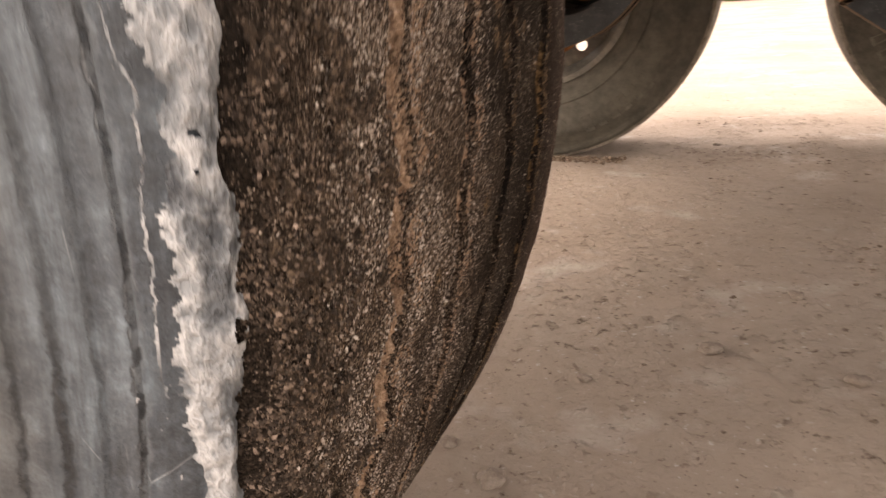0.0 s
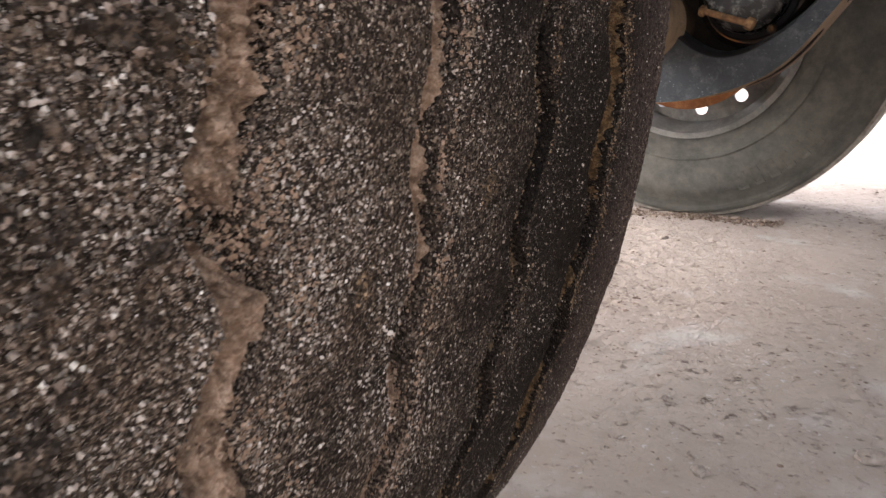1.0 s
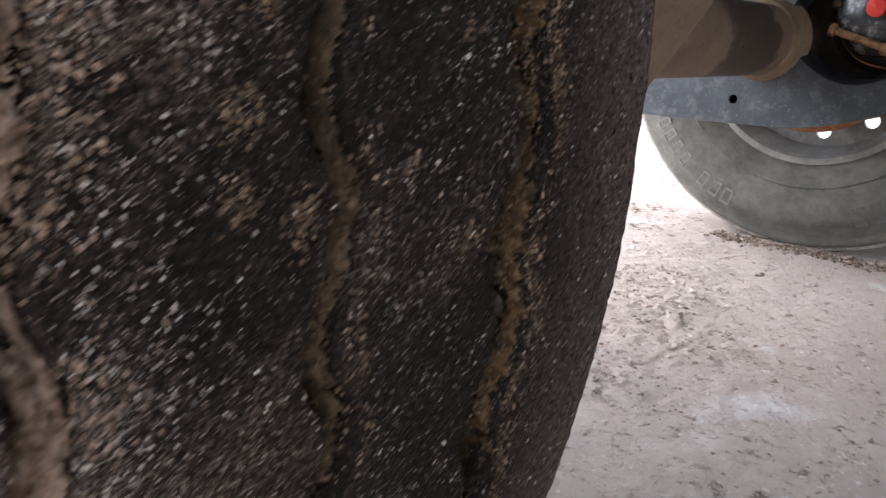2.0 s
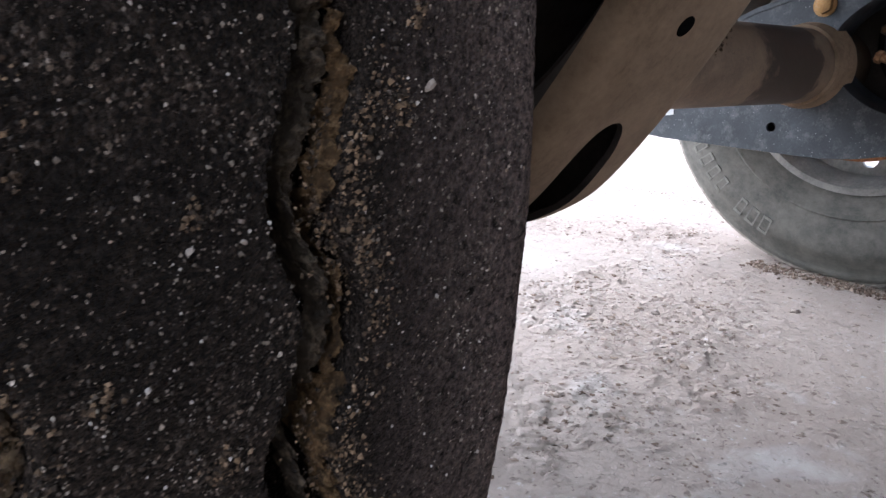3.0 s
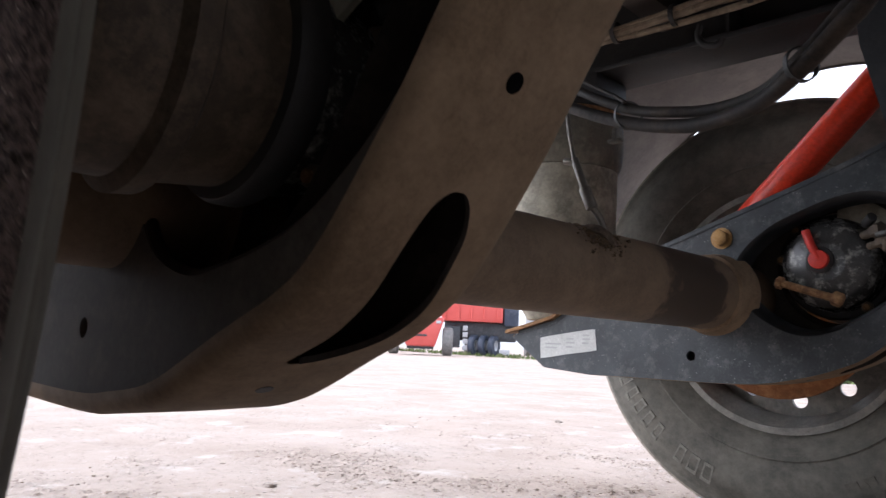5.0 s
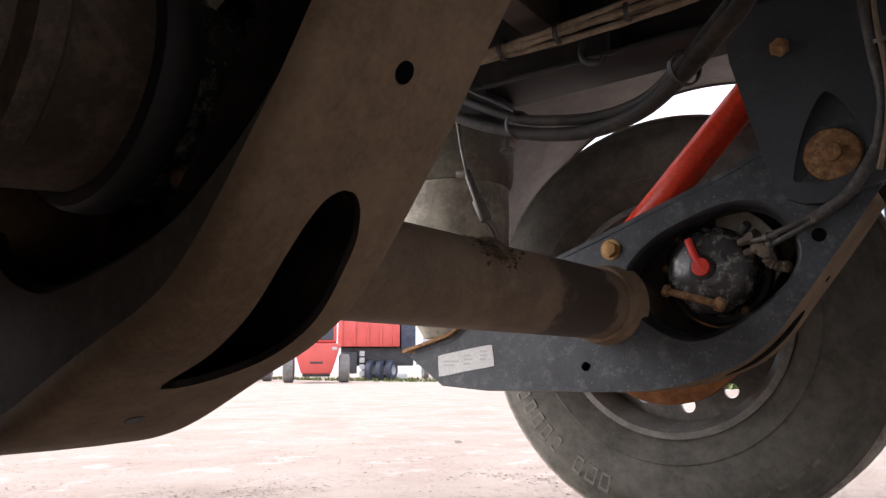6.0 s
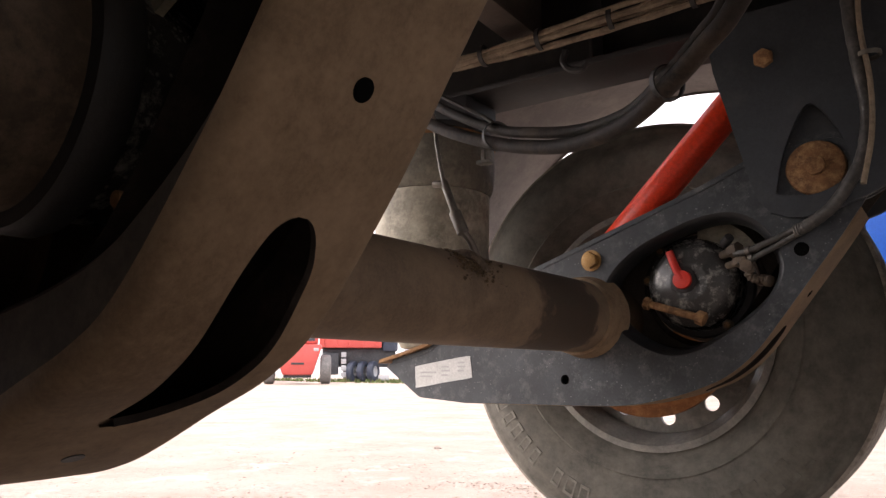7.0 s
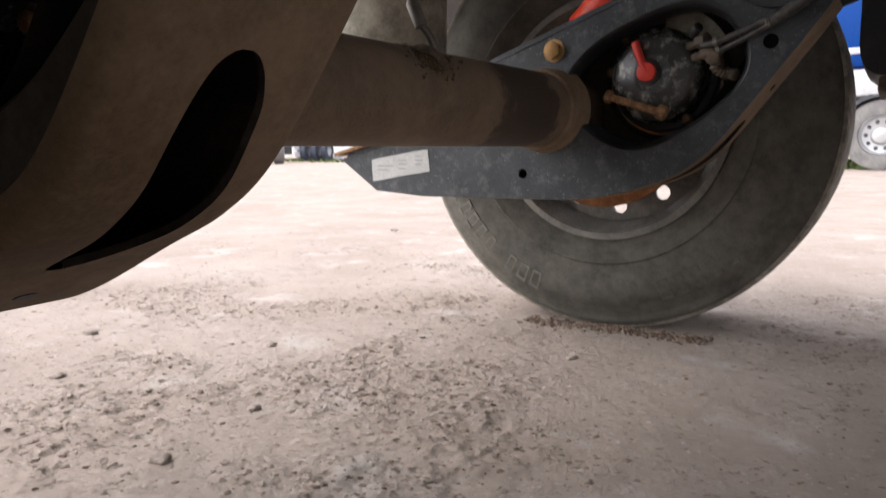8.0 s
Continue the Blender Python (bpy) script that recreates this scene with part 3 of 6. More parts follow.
def lathe(profile, segs=96, bm=None, closed=False, turn=None, centre=(0, 0, 0)):
    """Spins (y, radius) about the y axis."""
    bm = bm or bmesh.new()
    m = turn or Matrix.Identity(4)
    rings = []
    for y, r in profile:
        rings.append([bm.verts.new(m @ Vector((centre[0] + r * math.cos(a), centre[1] + y, centre[2] + r * math.sin(a))))
                      for a in (2 * math.pi * k / segs for k in range(segs))])
    pairs = list(zip(rings, rings[1:])) + ([(rings[-1], rings[0])] if closed else [])
    for p, q in pairs:
        for k in range(segs):
            bm.faces.new((p[k], p[(k + 1) % segs], q[(k + 1) % segs], q[k]))
    bmesh.ops.recalc_face_normals(bm, faces=bm.faces[:])
    return bm


def smooth_line(points, steps=8):
    """A Catmull-Rom line through the points."""
    p = [Vector(q) for q in points]
    p = [2 * p[0] - p[1]] + p + [2 * p[-1] - p[-2]]
    out = []
    for a, b, c, d in zip(p, p[1:], p[2:], p[3:]):
        for k in range(steps):
            t = k / steps
            out.append(0.5 * (2 * b + (c - a) * t + (2 * a - 5 * b + 4 * c - d) * t * t + (3 * b - a - 3 * c + d) * t ** 3))
    return out + [p[-2]]


def hose(points, r, segs=10, steps=8, bm=None, wobble=0.0):
    bm = bm or bmesh.new()
    line = smooth_line(points, steps) if steps > 1 else [Vector(q) for q in points]
    up, rings = Vector((0.13, 0.31, 0.94)), []
    for k, c in enumerate(line):
        d = (line[min(k + 1, len(line) - 1)] - line[max(k - 1, 0)]).normalized()
        u = d.cross(up).normalized()
        v = u.cross(d)
        rr = r * (1 + wobble * math.sin(k * 1.7))
        rings.append([bm.verts.new(c + rr * (math.cos(a) * u + math.sin(a) * v)) for a in (2 * math.pi * j / segs for j in range(segs))])
    for p, q in zip(rings, rings[1:]):
        for j in range(segs):
            bm.faces.new((p[j], p[(j + 1) % segs], q[(j + 1) % segs], q[j]))
    bm.faces.new(rings[0][::-1])
    bm.faces.new(rings[-1])
    bmesh.ops.recalc_face_normals(bm, faces=bm.faces[:])
    return bm


def plate(outline, y0, y1, holes=(), bevel=0.0):
    """A flat plate in the x-z plane between y0 and y1, with holes through it."""
    bm = bmesh.new()
    edges = []
    for loop in (outline, *holes):
        vs = [bm.verts.new((x, y0, z)) for x, z in loop]
        edges += [bm.edges.new((a, b)) for a, b in zip(vs, vs[1:] + vs[:1])]
    bmesh.ops.triangle_fill(bm, use_beauty=True, use_dissolve=False, edges=edges)
    bmesh.ops.dissolve_limit(bm, angle_limit=0.01, verts=bm.verts[:], edges=bm.edges[:])
    g = bmesh.ops.extrude_face_region(bm, geom=bm.faces[:])
    bmesh.ops.translate(bm, vec=(0, y1 - y0, 0), verts=[v for v in g["geom"] if isinstance(v, bmesh.types.BMVert)])
    bmesh.ops.recalc_face_normals(bm, faces=bm.faces[:])
    if bevel:
        es = [e for e in bm.edges if len(e.link_faces) == 2 and abs(abs(e.verts[0].co.y - e.verts[1].co.y)) < 1e-6 and e.calc_face_angle(0) > 1.0]
        bmesh.ops.bevel(bm, geom=es, offset=bevel, segments=2, affect="EDGES", profile=0.5)
    return bm


def round_loop(points, steps=5):
    """A closed smooth loop in the x-z plane."""
    n, out = len(points), []
    for k in range(n):
        a, b, c, d = (Vector(points[(k + j) % n]) for j in (-1, 0, 1, 2))
        for s in range(steps):
            t = s / steps
            q = 0.5 * (2 * b + (c - a) * t + (2 * a - 5 * b + 4 * c - d) * t * t + (3 * b - a - 3 * c + d) * t ** 3)
            out.append((q.x, q.y))
    return out


def hexagon(centre, axis, r, h, bm=None):
    c, a = Vector(centre), Vector(axis).normalized()
    return rod(c, c + a * h, r, 6, bevel=r * 0.12, bm=bm)


# Lattice noise in numpy, for displaced sheets.
LATTICE = np.random.RandomState(5).rand(256, 256)


def lat(u, v):
    iu, iv = np.floor(u).astype(int), np.floor(v).astype(int)
    fu, fv = u - iu, v - iv
    fu, fv = fu * fu * (3 - 2 * fu), fv * fv * (3 - 2 * fv)
    g = lambda a, b: LATTICE[a % 256, b % 256]
    return (g(iu, iv) * (1 - fu) + g(iu + 1, iv) * fu) * (1 - fv) + (g(iu, iv + 1) * (1 - fu) + g(iu + 1, iv + 1) * fu) * fv


def fbm(u, v, octaves=4, gain=0.5):
    s, a, n = 0, 1, 0
    for k in range(octaves):
        s, n = s + a * lat(u * 2 ** k + 17.3 * k, v * 2 ** k + 9.1 * k), n + a
        a *= gain
    return s / n


def grid_faces(nu, nv, wrap=False):
    i = np.arange(nu if wrap else nu - 1)[:, None] * nv
    j = np.arange(nv - 1)[None, :]
    nxt = (i + nv) % (nu * nv)
    return np.stack([i + j, nxt + j, nxt + j + 1, i + j + 1], -1).reshape(-1, 4)


ROCK = np.array([(1, 0, 0), (-1, 0, 0), (0, 1, 0), (0, -1, 0), (0, 0, 1), (0, 0, -1)], float)
ROCK_F = np.array([(0, 2, 4), (2, 1, 4), (1, 3, 4), (3, 0, 4), (2, 0, 5), (1, 2, 5), (3, 1, 5), (0, 3, 5)])


def ico():
    bm = bmesh.new()
    bmesh.ops.create_icosphere(bm, subdivisions=1, radius=1)
    v, f = np.array([q.co[:] for q in bm.verts]), np.array([[q.index for q in p.verts] for p in bm.faces])
    bm.free()
    return v, f


def crumbs(places, sizes, rng, squash=0.8, shape=None, flat=1.0):
    """Many small angular lumps as one mesh."""
    n = len(places)
    base, tris = shape or (ROCK, ROCK_F)
    k = len(base)
    v = base[None] * (0.55 + 0.75 * rng.rand(n, k, 1)) + 0.25 * (rng.rand(n, k, 3) - 0.5)
    q = rng.randn(n, 4)
    q /= np.linalg.norm(q, axis=1, keepdims=True)
    w, x, y, z = q.T
    rot = np.stack([1 - 2 * (y * y + z * z), 2 * (x * y - z * w), 2 * (x * z + y * w), 2 * (x * y + z * w), 1 - 2 * (x * x + z * z), 2 * (y * z - x * w),
                    2 * (x * z - y * w), 2 * (y * z + x * w), 1 - 2 * (x * x + y * y)], -1).reshape(n, 3, 3)
    v = np.einsum("nij,nkj->nki", rot, v * np.array([1, 1, squash])) * np.array([1, 1, flat]) * np.asarray(sizes)[:, None, None] + np.asarray(places)[:, None]
    return v.reshape(-1, 3), (np.arange(n)[:, None, None] * k + tris[None]).reshape(-1, 3)


# ---------------------------------------------------------------- ground
def spread(mid, near, step, far):
    """Even steps near the axle, then ever wider ones out to the horizon."""
    out = [np.arange(0, near, step)]
    d, g = near, step
    tail = []
    while d < far:
        tail.append(d)
        g *= 1.13
        d += g
    half = np.concatenate([out[0], tail, [far]])
    return mid + np.concatenate([-half[:0:-1], half])


def broken_crust(x, y):
    """Where the crust of the yard is broken up: most of all beneath the axle."""
    under = 0.15 * np.exp(-((x + 0.08) / 0.36) ** 2 - ((y - 0.18) / 0.30) ** 2) + 0.11 * np.exp(-((x + 0.48) / 0.16) ** 2 - ((y + 0.26) / 0.12) ** 2)
    return 0.43 + 0.8 * (fbm(x * 3.4 + 11, y * 3.4 + 5, 5, 0.65) - 0.5) + under


def ground_z(x, y):
    near = np.exp(-((x + 0.3) ** 2 + (y - 0.2) ** 2) / 60)
    rough = 0.022 * (fbm(x * 2.2 + 40, y * 2.2 + 40, 5, 0.55) - 0.5) + 0.008 * (fbm(x * 9 + 3, y * 9 + 80, 5, 0.62) - 0.5)
    # A thin crust, whole and smooth in places, broken into small ledges in others.
    broken = np.clip((broken_crust(x, y) - 0.42) / 0.12, 0.22, 1)
    rough = rough + 0.0034 * broken * (np.clip((fbm(x * 26 + 7, y * 26 + 20, 4, 0.75) - 0.44) / 0.05, 0, 1) + np.clip((fbm(x * 44 + 70, y * 44 + 2, 3, 0.7) - 0.56) / 0.06, 0, 1))
    # A slight rise where the blue truck stands.
    rise = 0.11 * np.exp(-((x + 0.5) ** 2 + (y - 12.8) ** 2) / 14)
    return rise + rough * near + (1 - np.exp(-((x + 0.5) ** 2 + (y - 12.8) ** 2) / 14)) * 0.10 * (fbm(x * 0.15 + 60, y * 0.15 + 60, 3) - 0.5) * (1 - near)


gx, gy = spread(-0.2, 1.45, 0.0052, 900), spread(0.4, 1.35, 0.0052, 900)
GX, GY = np.meshgrid(gx, gy, indexing="ij")
ground = part("ground", (np.stack([GX, GY, ground_z(GX, GY)], -1).reshape(-1, 3), grid_faces(len(gx), len(gy))), M_GROUND)
tagged(ground, "dry brown packed dirt and gravel yard, rutted and dusty", "ground", kind="structure")

# ---------------------------------------------------------------- wheels
R_TYRE, AXLE_Z, HALF = 0.538, 0.5, 0.1545
# Of the four grooves, in metres: offset of the centre line from the tyre's middle, width, wave height, where along the turn a wave
# begins, and the share of the wave that climbs.
GROOVES = [(-0.0763, 0.0125, 0.0040, -0.081, 0.53), (-0.0165, 0.0088, 0.0030, -0.0835, 0.60), (0.0393, 0.0080, 0.0035, -0.006, 0.63), (0.0957, 0.0124, 0.0034, 0.0085, 0.52)]
WAVE = 0.0525


def groove_y(k, s):
    mid, _, amp, begin, climb = GROOVES[k]
    u = np.mod((s - begin) / WAVE, 1.0)
    rise, fall = np.clip(u / climb, 0, 1), np.clip((u - climb) / (1 - climb), 0, 1)
    bend = np.where(u < climb, -np.cos(np.pi * rise), np.cos(np.pi * fall))
    return mid + amp * (0.92 * bend + 0.08 * bend ** 3) + 0.0014 * (fbm(s * 60 + 5 * k, s * 0 + k, 3) - 0.5)


def tread_radius(s, y):
    """Radius of the worn tread at arc length s and offset y from its middle."""
    r = R_TYRE - 0.10 * y * y
    edge = np.clip((np.abs(y) - (HALF - 0.006)) / 0.010, 0, 1)
    outer = np.clip((-y - (HALF - 0.022)) / 0.022, 0, 1)
    r = r - 0.006 * edge ** 2 - 0.012 * outer ** 2
    r = r + 0.0011 * (fbm(s * 330, y * 330, 4, 0.7) - 0.5) + 0.0016 * (fbm(s * 40, y * 40, 3) - 0.5)
    r = r + 0.0022 * (fbm(s * 110 + 9, y * 110, 4, 0.6) - 0.5) * np.clip((-y - 0.055) / 0.03, 0, 1)
    for k, (_, width, *_) in enumerate(GROOVES):
        d = np.abs(y - groove_y(k, s)) - width / 2
        r = r - (0.011 if k < 2 else 0.019) * np.clip(0.5 - d / 0.0022, 0, 1)
    return r


def on_tread(s, y, r):
    a = s / R_TYRE
    return np.stack([r * np.cos(a), y + 0 * s, r * np.sin(a)], -1)


SIDE = [(0.153, 0.5260), (0.160, 0.5215), (0.164, 0.5150), (0.1662, 0.5095), (0.1662, 0.5088), (0.1676, 0.5080), (0.1698, 0.4990), (0.1708, 0.4982), (0.1732, 0.4895), (0.1744, 0.4885),
        (0.1775, 0.4785), (0.1784, 0.4778), (0.1822, 0.4670), (0.1832, 0.4660), (0.1885, 0.4480), (0.1900, 0.4300), (0.1895, 0.4120), (0.1870, 0.3920), (0.1815, 0.3680), (0.1840, 0.3640),
        (0.1760, 0.3450), (0.1650, 0.3220), (0.1560, 0.3060), (0.1500, 0.2960)]


def flatten(bm, foot=-AXLE_Z + 0.004):
    """The weight presses the tyre flat on the ground."""
    for v in bm.verts:
        if v.co.z < foot:
            v.co.z = foot
    return bm


def rim_parts(wheel, sign, holes=12, first=-86.0):
    """Rim barrel, disc with hand holes, brake drum and hub. sign: +1 when the inside of the wheel faces -y."""
    barrel = [(-0.150, 0.296), (-0.156, 0.306), (-0.162, 0.306), (-0.162, 0.290), (-0.140, 0.280), (-0.120, 0.268), (0.02, 0.255), (0.12, 0.268), (0.150, 0.285),
              (0.162, 0.290), (0.162, 0.306), (0.150, 0.298), (0.11, 0.276), (0.02, 0.263), (-0.11, 0.276), (-0.145, 0.289)]
    part("rim", lathe([(y * sign, r) for y, r in barrel], 96, closed=True), M_RIM, wheel, "dusty grey steel rim")
    ring = [(0.264 * math.cos(a), 0.264 * math.sin(a)) for a in (2 * math.pi * k / 72 for k in range(72))]
    cut = []
    for k in range(holes):
        a = radians(first + 360 / holes * k)
        c = (0.226 * math.cos(a), 0.226 * math.sin(a))
        cut.append([(c[0] + 0.019 * math.cos(b), c[1] + 0.019 * math.sin(b)) for b in (2 * math.pi * j / 14 for j in range(14))])
    part("disc", plate(ring, -0.075 * sign, -0.062 * sign, cut), M_RIM, wheel)
    part("brake_drum", lathe([(-0.080 * sign, 0.02), (-0.085 * sign, 0.190), (-0.10 * sign, 0.208), (-0.150 * sign, 0.208), (-0.155 * sign, 0.221), (-0.178 * sign, 0.221), (-0.182 * sign, 0.205), (-0.20 * sign, 0.165), (-0.21 * sign, 0.08)], 48), M_DRUM, wheel,
         "rusty orange-brown brake drum")
    part("hub", lathe([(-0.06 * sign, 0.0), (-0.06 * sign, 0.10), (0.05 * sign, 0.09), (0.06 * sign, 0.0)], 32), M_RIM, wheel)
    return wheel


def plain_tyre(wheel, lettering=True, sign=1):
    tread = [(-0.153, 0.526), (-0.149, 0.5335), (-0.140, 0.536)]
    for mid in (-0.095, -0.038, 0.019, 0.078):
        tread += [(mid - 0.006, 0.5375), (mid - 0.005, 0.527), (mid + 0.005, 0.527), (mid + 0.006, 0.5375)]
    tread += [(0.140, 0.536), (0.149, 0.5335), (0.153, 0.526)]
    foot = -0.526 if sign > 0 else -0.496
    tyre = part("tyre", flatten(lathe([(-y, r) for y, r in SIDE[::-1]], 144), foot), M_TYRE, wheel, "dusty black tyre with a flattened foot")
    part("sidewall", flatten(lathe(SIDE, 144), foot), M_TYRE, tyre)
    part("tread", flatten(lathe(tread, 144), foot), M_DUSTY, tyre, "tread with four grooves under pale beige dust")
    if lettering:
        # Raised maker's marks and size marks, kept as plain bars of their size.
        rng = random.Random(4)
        for start, count, radius, tall in ((206, 9, 0.454, 0.050), (292, 6, 0.448, 0.052)):
            bm = bmesh.new()
            for k in range(count):
                if count == 9 and k == 5:
                    continue
                step = tall * 0.82 / radius
                a = radians(start) + step * k
                half = tall * 0.26 * rng.uniform(0.8, 1.15) / radius
                bows = []
                for da, r in ((-half, radius - tall / 2), (half, radius - tall / 2), (half, radius + tall / 2), (-half, radius + tall / 2)):
                    y = -sign * (np.interp(r, [p[1] for p in SIDE[::-1]], [p[0] for p in SIDE[::-1]]) + 0.0036)
                    bows.append(bm.verts.new((r * math.cos(a + da), y, r * math.sin(a + da))))
                inner = [bm.verts.new(b.co.lerp(sum((c.co for c in bows), Vector()) / 4, 0.32)) for b in bows]
                for j in range(4):
                    bm.faces.new((bows[j], bows[(j + 1) % 4], inner[(j + 1) % 4], inner[j]))
            g = bmesh.ops.extrude_face_region(bm, geom=bm.faces[:])
            bmesh.ops.translate(bm, vec=(0, sign * 0.006, 0), verts=[v for v in g["geom"] if isinstance(v, bmesh.types.BMVert)])
            bmesh.ops.recalc_face_normals(bm, faces=bm.faces[:])
            part("lettering", bm, M_LETTER if count == 9 else M_TYRE, tyre, "raised sidewall marks")
    return tyre


far_wheel = root("trailer_wheel", (0.022, 1.055, 0.512), "dusty black trailer wheel with steel rim, standing on dirt", "wheel", "trailer wheels")
plain_tyre(far_wheel, True, 1)
rim_parts(far_wheel, 1)
far_wheel.scale = (0.968, 0.975, 0.968)
copy_thing(far_wheel, pose(1.325, 1.055, 0.512))

near_wheel = root("trailer_wheel", (0.0, -1.0265, AXLE_Z), "worn trailer wheel, sandy zigzag tread and scuffed grey sidewall", "wheel", "trailer wheels")
fine = np.arange(-0.36, 0.24, 0.00105)
coarse = np.linspace(0.24, 2 * np.pi * R_TYRE - 0.36, 150, endpoint=False)[1:]
S = np.concatenate([fine, coarse])
W = np.concatenate([np.linspace(-0.1545, -0.1500, 6), np.arange(-0.149, 0.1505, 0.00105), np.linspace(0.151, 0.1575, 7)])
SS, WW = np.meshgrid(S, W, indexing="ij")
RR = tread_radius(SS, WW)
RR[:, 0] -= 0.004
RR[:, -1] -= 0.010
P3 = on_tread(SS, WW, RR)
P3[..., 2] = np.maximum(P3[..., 2], -AXLE_Z + 0.004)
tread = part("tread", (P3.reshape(-1, 3), grid_faces(len(S), len(W), True)), M_TREAD, near_wheel, "worn black tread with four zigzag grooves, caked in sand")
tread.data.shade_smooth()
part("outer_sidewall", flatten(lathe([(-y, r) for y, r in SIDE], 300)), M_SIDE, near_wheel, "scuffed grey sidewall with fine ridges")
part("inner_sidewall", flatten(lathe(SIDE, 144)), M_TYRE, near_wheel)
rim_parts(near_wheel, -1)


def mud_strip(k, name, mat, share, level, side, seed, label):
    """Mud packed in groove k: share of the width, height under the tread, to one side of the groove."""
    s = np.arange(-0.34, 0.22, 0.00065)
    t = np.linspace(-0.5, 0.5, 25)
    sg, tg = np.meshgrid(s, t, indexing="ij")
    width = GROOVES[k][1] * share
    vary = 1.0 if k < 2 else 0.35 + 1.3 * fbm(sg * 70 + seed, sg * 0 + 3, 3, 0.6)
    y = groove_y(k, sg) + side * GROOVES[k][1] * (1 - share) / 2 + tg * (width + 0.002) * vary + 0.0022 * (fbm(sg * 150 + seed, tg * 1.5, 3) - 0.5)
    lump = fbm(sg * 260 + seed, y * 260, 4, 0.6) - 0.5
    gap = fbm(sg * 55 + 9 * seed, tg * 1.5 + seed, 3)
    r = R_TYRE - 0.10 * y * y - level + (0.0100 if k < 2 else 0.0075) * lump + 0.0042 * (fbm(sg * 620 + seed, y * 620, 4, 0.7) - 0.5) + (0.0 if k < 2 else 0.0028) * (fbm(sg * 900 + seed, y * 900, 2, 0.7) - 0.5) - 0.004 * (2 * np.abs(tg)) ** 4 - 0.010 * np.clip((gap - (0.57 if k < 2 else 0.47)) * 9, 0, 1)
    return part(name, (on_tread(sg, y, r).reshape(-1, 3), grid_faces(len(s), len(t))), mat, near_wheel, label, smooth=False)


mud_strip(0, "mud_filling", M_MUD, 1.0, 0.0025, 0, 3, "dry tan mud packed in the groove")
mud_strip(1, "mud_filling", M_MUD, 0.75, 0.0045, 0.6, 8, "dry tan mud packed in the groove")
mud_strip(2, "mud_filling", M_DARKMUD, 0.50, 0.0045, 1.0, 13, "brown mud packed in the groove")
mud_strip(3, "mud_filling", M_DEEPMUD, 0.20, 0.0052, 0.06, 21, "ridge of brown mud down the groove's middle")
mud_strip(3, "mud_filling", M_LIPMUD, 0.16, 0.0030, 1.22, 34, "brown mud along the groove's lip")

# Pale ragged crust along the outer shoulder.
s = np.arange(-0.33, 0.20, 0.00055)
t = np.linspace(0, 1, 110)
sg, tg = np.meshgrid(s, t, indexing="ij")
lo = 0.20 + 0.20 * fbm(sg * 36 + 3, sg * 0 + 2, 5, 0.65)
hi = 0.64 + 0.24 * (fbm(sg * 33 + 31, sg * 0 + 7, 5, 0.65) - 0.42)
wob = 0.09 * (fbm(sg * 420 + 4, tg * 14, 3, 0.6) - 0.5)
keep = (tg + wob > lo) & (tg + wob < hi) & (fbm(sg * 110 + 4, tg * 5, 4) > 0.26)
line = lo - 0.07 + 0.10 * (fbm(sg * 24 + 12, sg * 0 + 5, 3) - 0.5)
keep |= (np.abs(tg + 0.3 * wob - line) < 0.010 + 0.006 * fbm(sg * 120, sg * 0, 2)) & (fbm(sg * 25 + 2, sg * 0 + 11, 2) > 0.42)
keep |= (tg < lo) & (tg > 0.02) & (np.abs(fbm(sg * 230 + 1, tg * 16, 4, 0.6) - 0.5) < 0.022) & (fbm(sg * 18 + 6, tg * 2, 2) > 0.50)
py = np.interp(tg, [0, 0.25, 0.45, 0.6, 1], [-0.1690, -0.1640, -0.1560, -0.1530, -0.1300])
pr = np.interp(tg, [0, 0.25, 0.45, 0.6, 1], [0.5070, 0.5165, 0.5240, 0.5275, 0.5368])
inside = np.clip(np.minimum(tg - lo, hi - tg) / 0.10, 0, 1)
pr = pr - 0.0006 + 0.0034 * inside ** 0.5 * (0.15 + 1.3 * fbm(sg * 95 + 8, tg * 6 + 4, 5, 0.58))
faces = grid_faces(len(s), len(t))
faces = faces[keep.reshape(-1)[faces].all(1)]
part("dried_crust", (on_tread(sg, py - 0.0012 * inside, pr).reshape(-1, 3), faces), M_CRUST, near_wheel, "ragged whitish crust on the shoulder")

# Sand stuck to the tread: dense by the outer shoulder, thinner towards the inner edge.
rng = np.random.RandomState(11)
N = 300000
ss, yy = rng.uniform(-0.33, 0.21, N), rng.uniform(-0.147, 0.150, N)
dense = np.interp(yy, [-0.15, -0.128, -0.105, -0.05, 0.01, 0.15], [0.06, 0.25, 0.85, 0.90, 0.42, 0.38]) * np.clip((fbm(ss * 38, yy * 38, 5, 0.68) - 0.38) * 4.6, 0.06, 1)
ok = (rng.rand(N) < dense * np.where(yy < 0, 1.0, 0.75)) & (yy > -0.140 + 0.022 * fbm(ss * 50, ss * 0, 2))
ss, yy = ss[ok], yy[ok]
size = 0.00016 + 0.00056 * rng.rand(len(ss)) ** 4.0 * np.interp(yy, [-0.15, -0.07, 0.02, 0.15], [1.55, 1.05, 0.80, 0.72])
far_in = yy + 0.02 * (rng.rand(len(yy)) - 0.5) > 0.012
for some, tint, words in ((~far_in, M_SAND, "pale grey and tan sand"), (far_in, M_DIM_SAND, "dull brown sand")):
    sand = part("sand", crumbs(on_tread(ss[some], yy[some], tread_radius(ss[some], yy[some]) + size[some] * 0.3), size[some], rng), tint, near_wheel, words, smooth=False)
    tagged(sand, kind="stuff")
M = 260
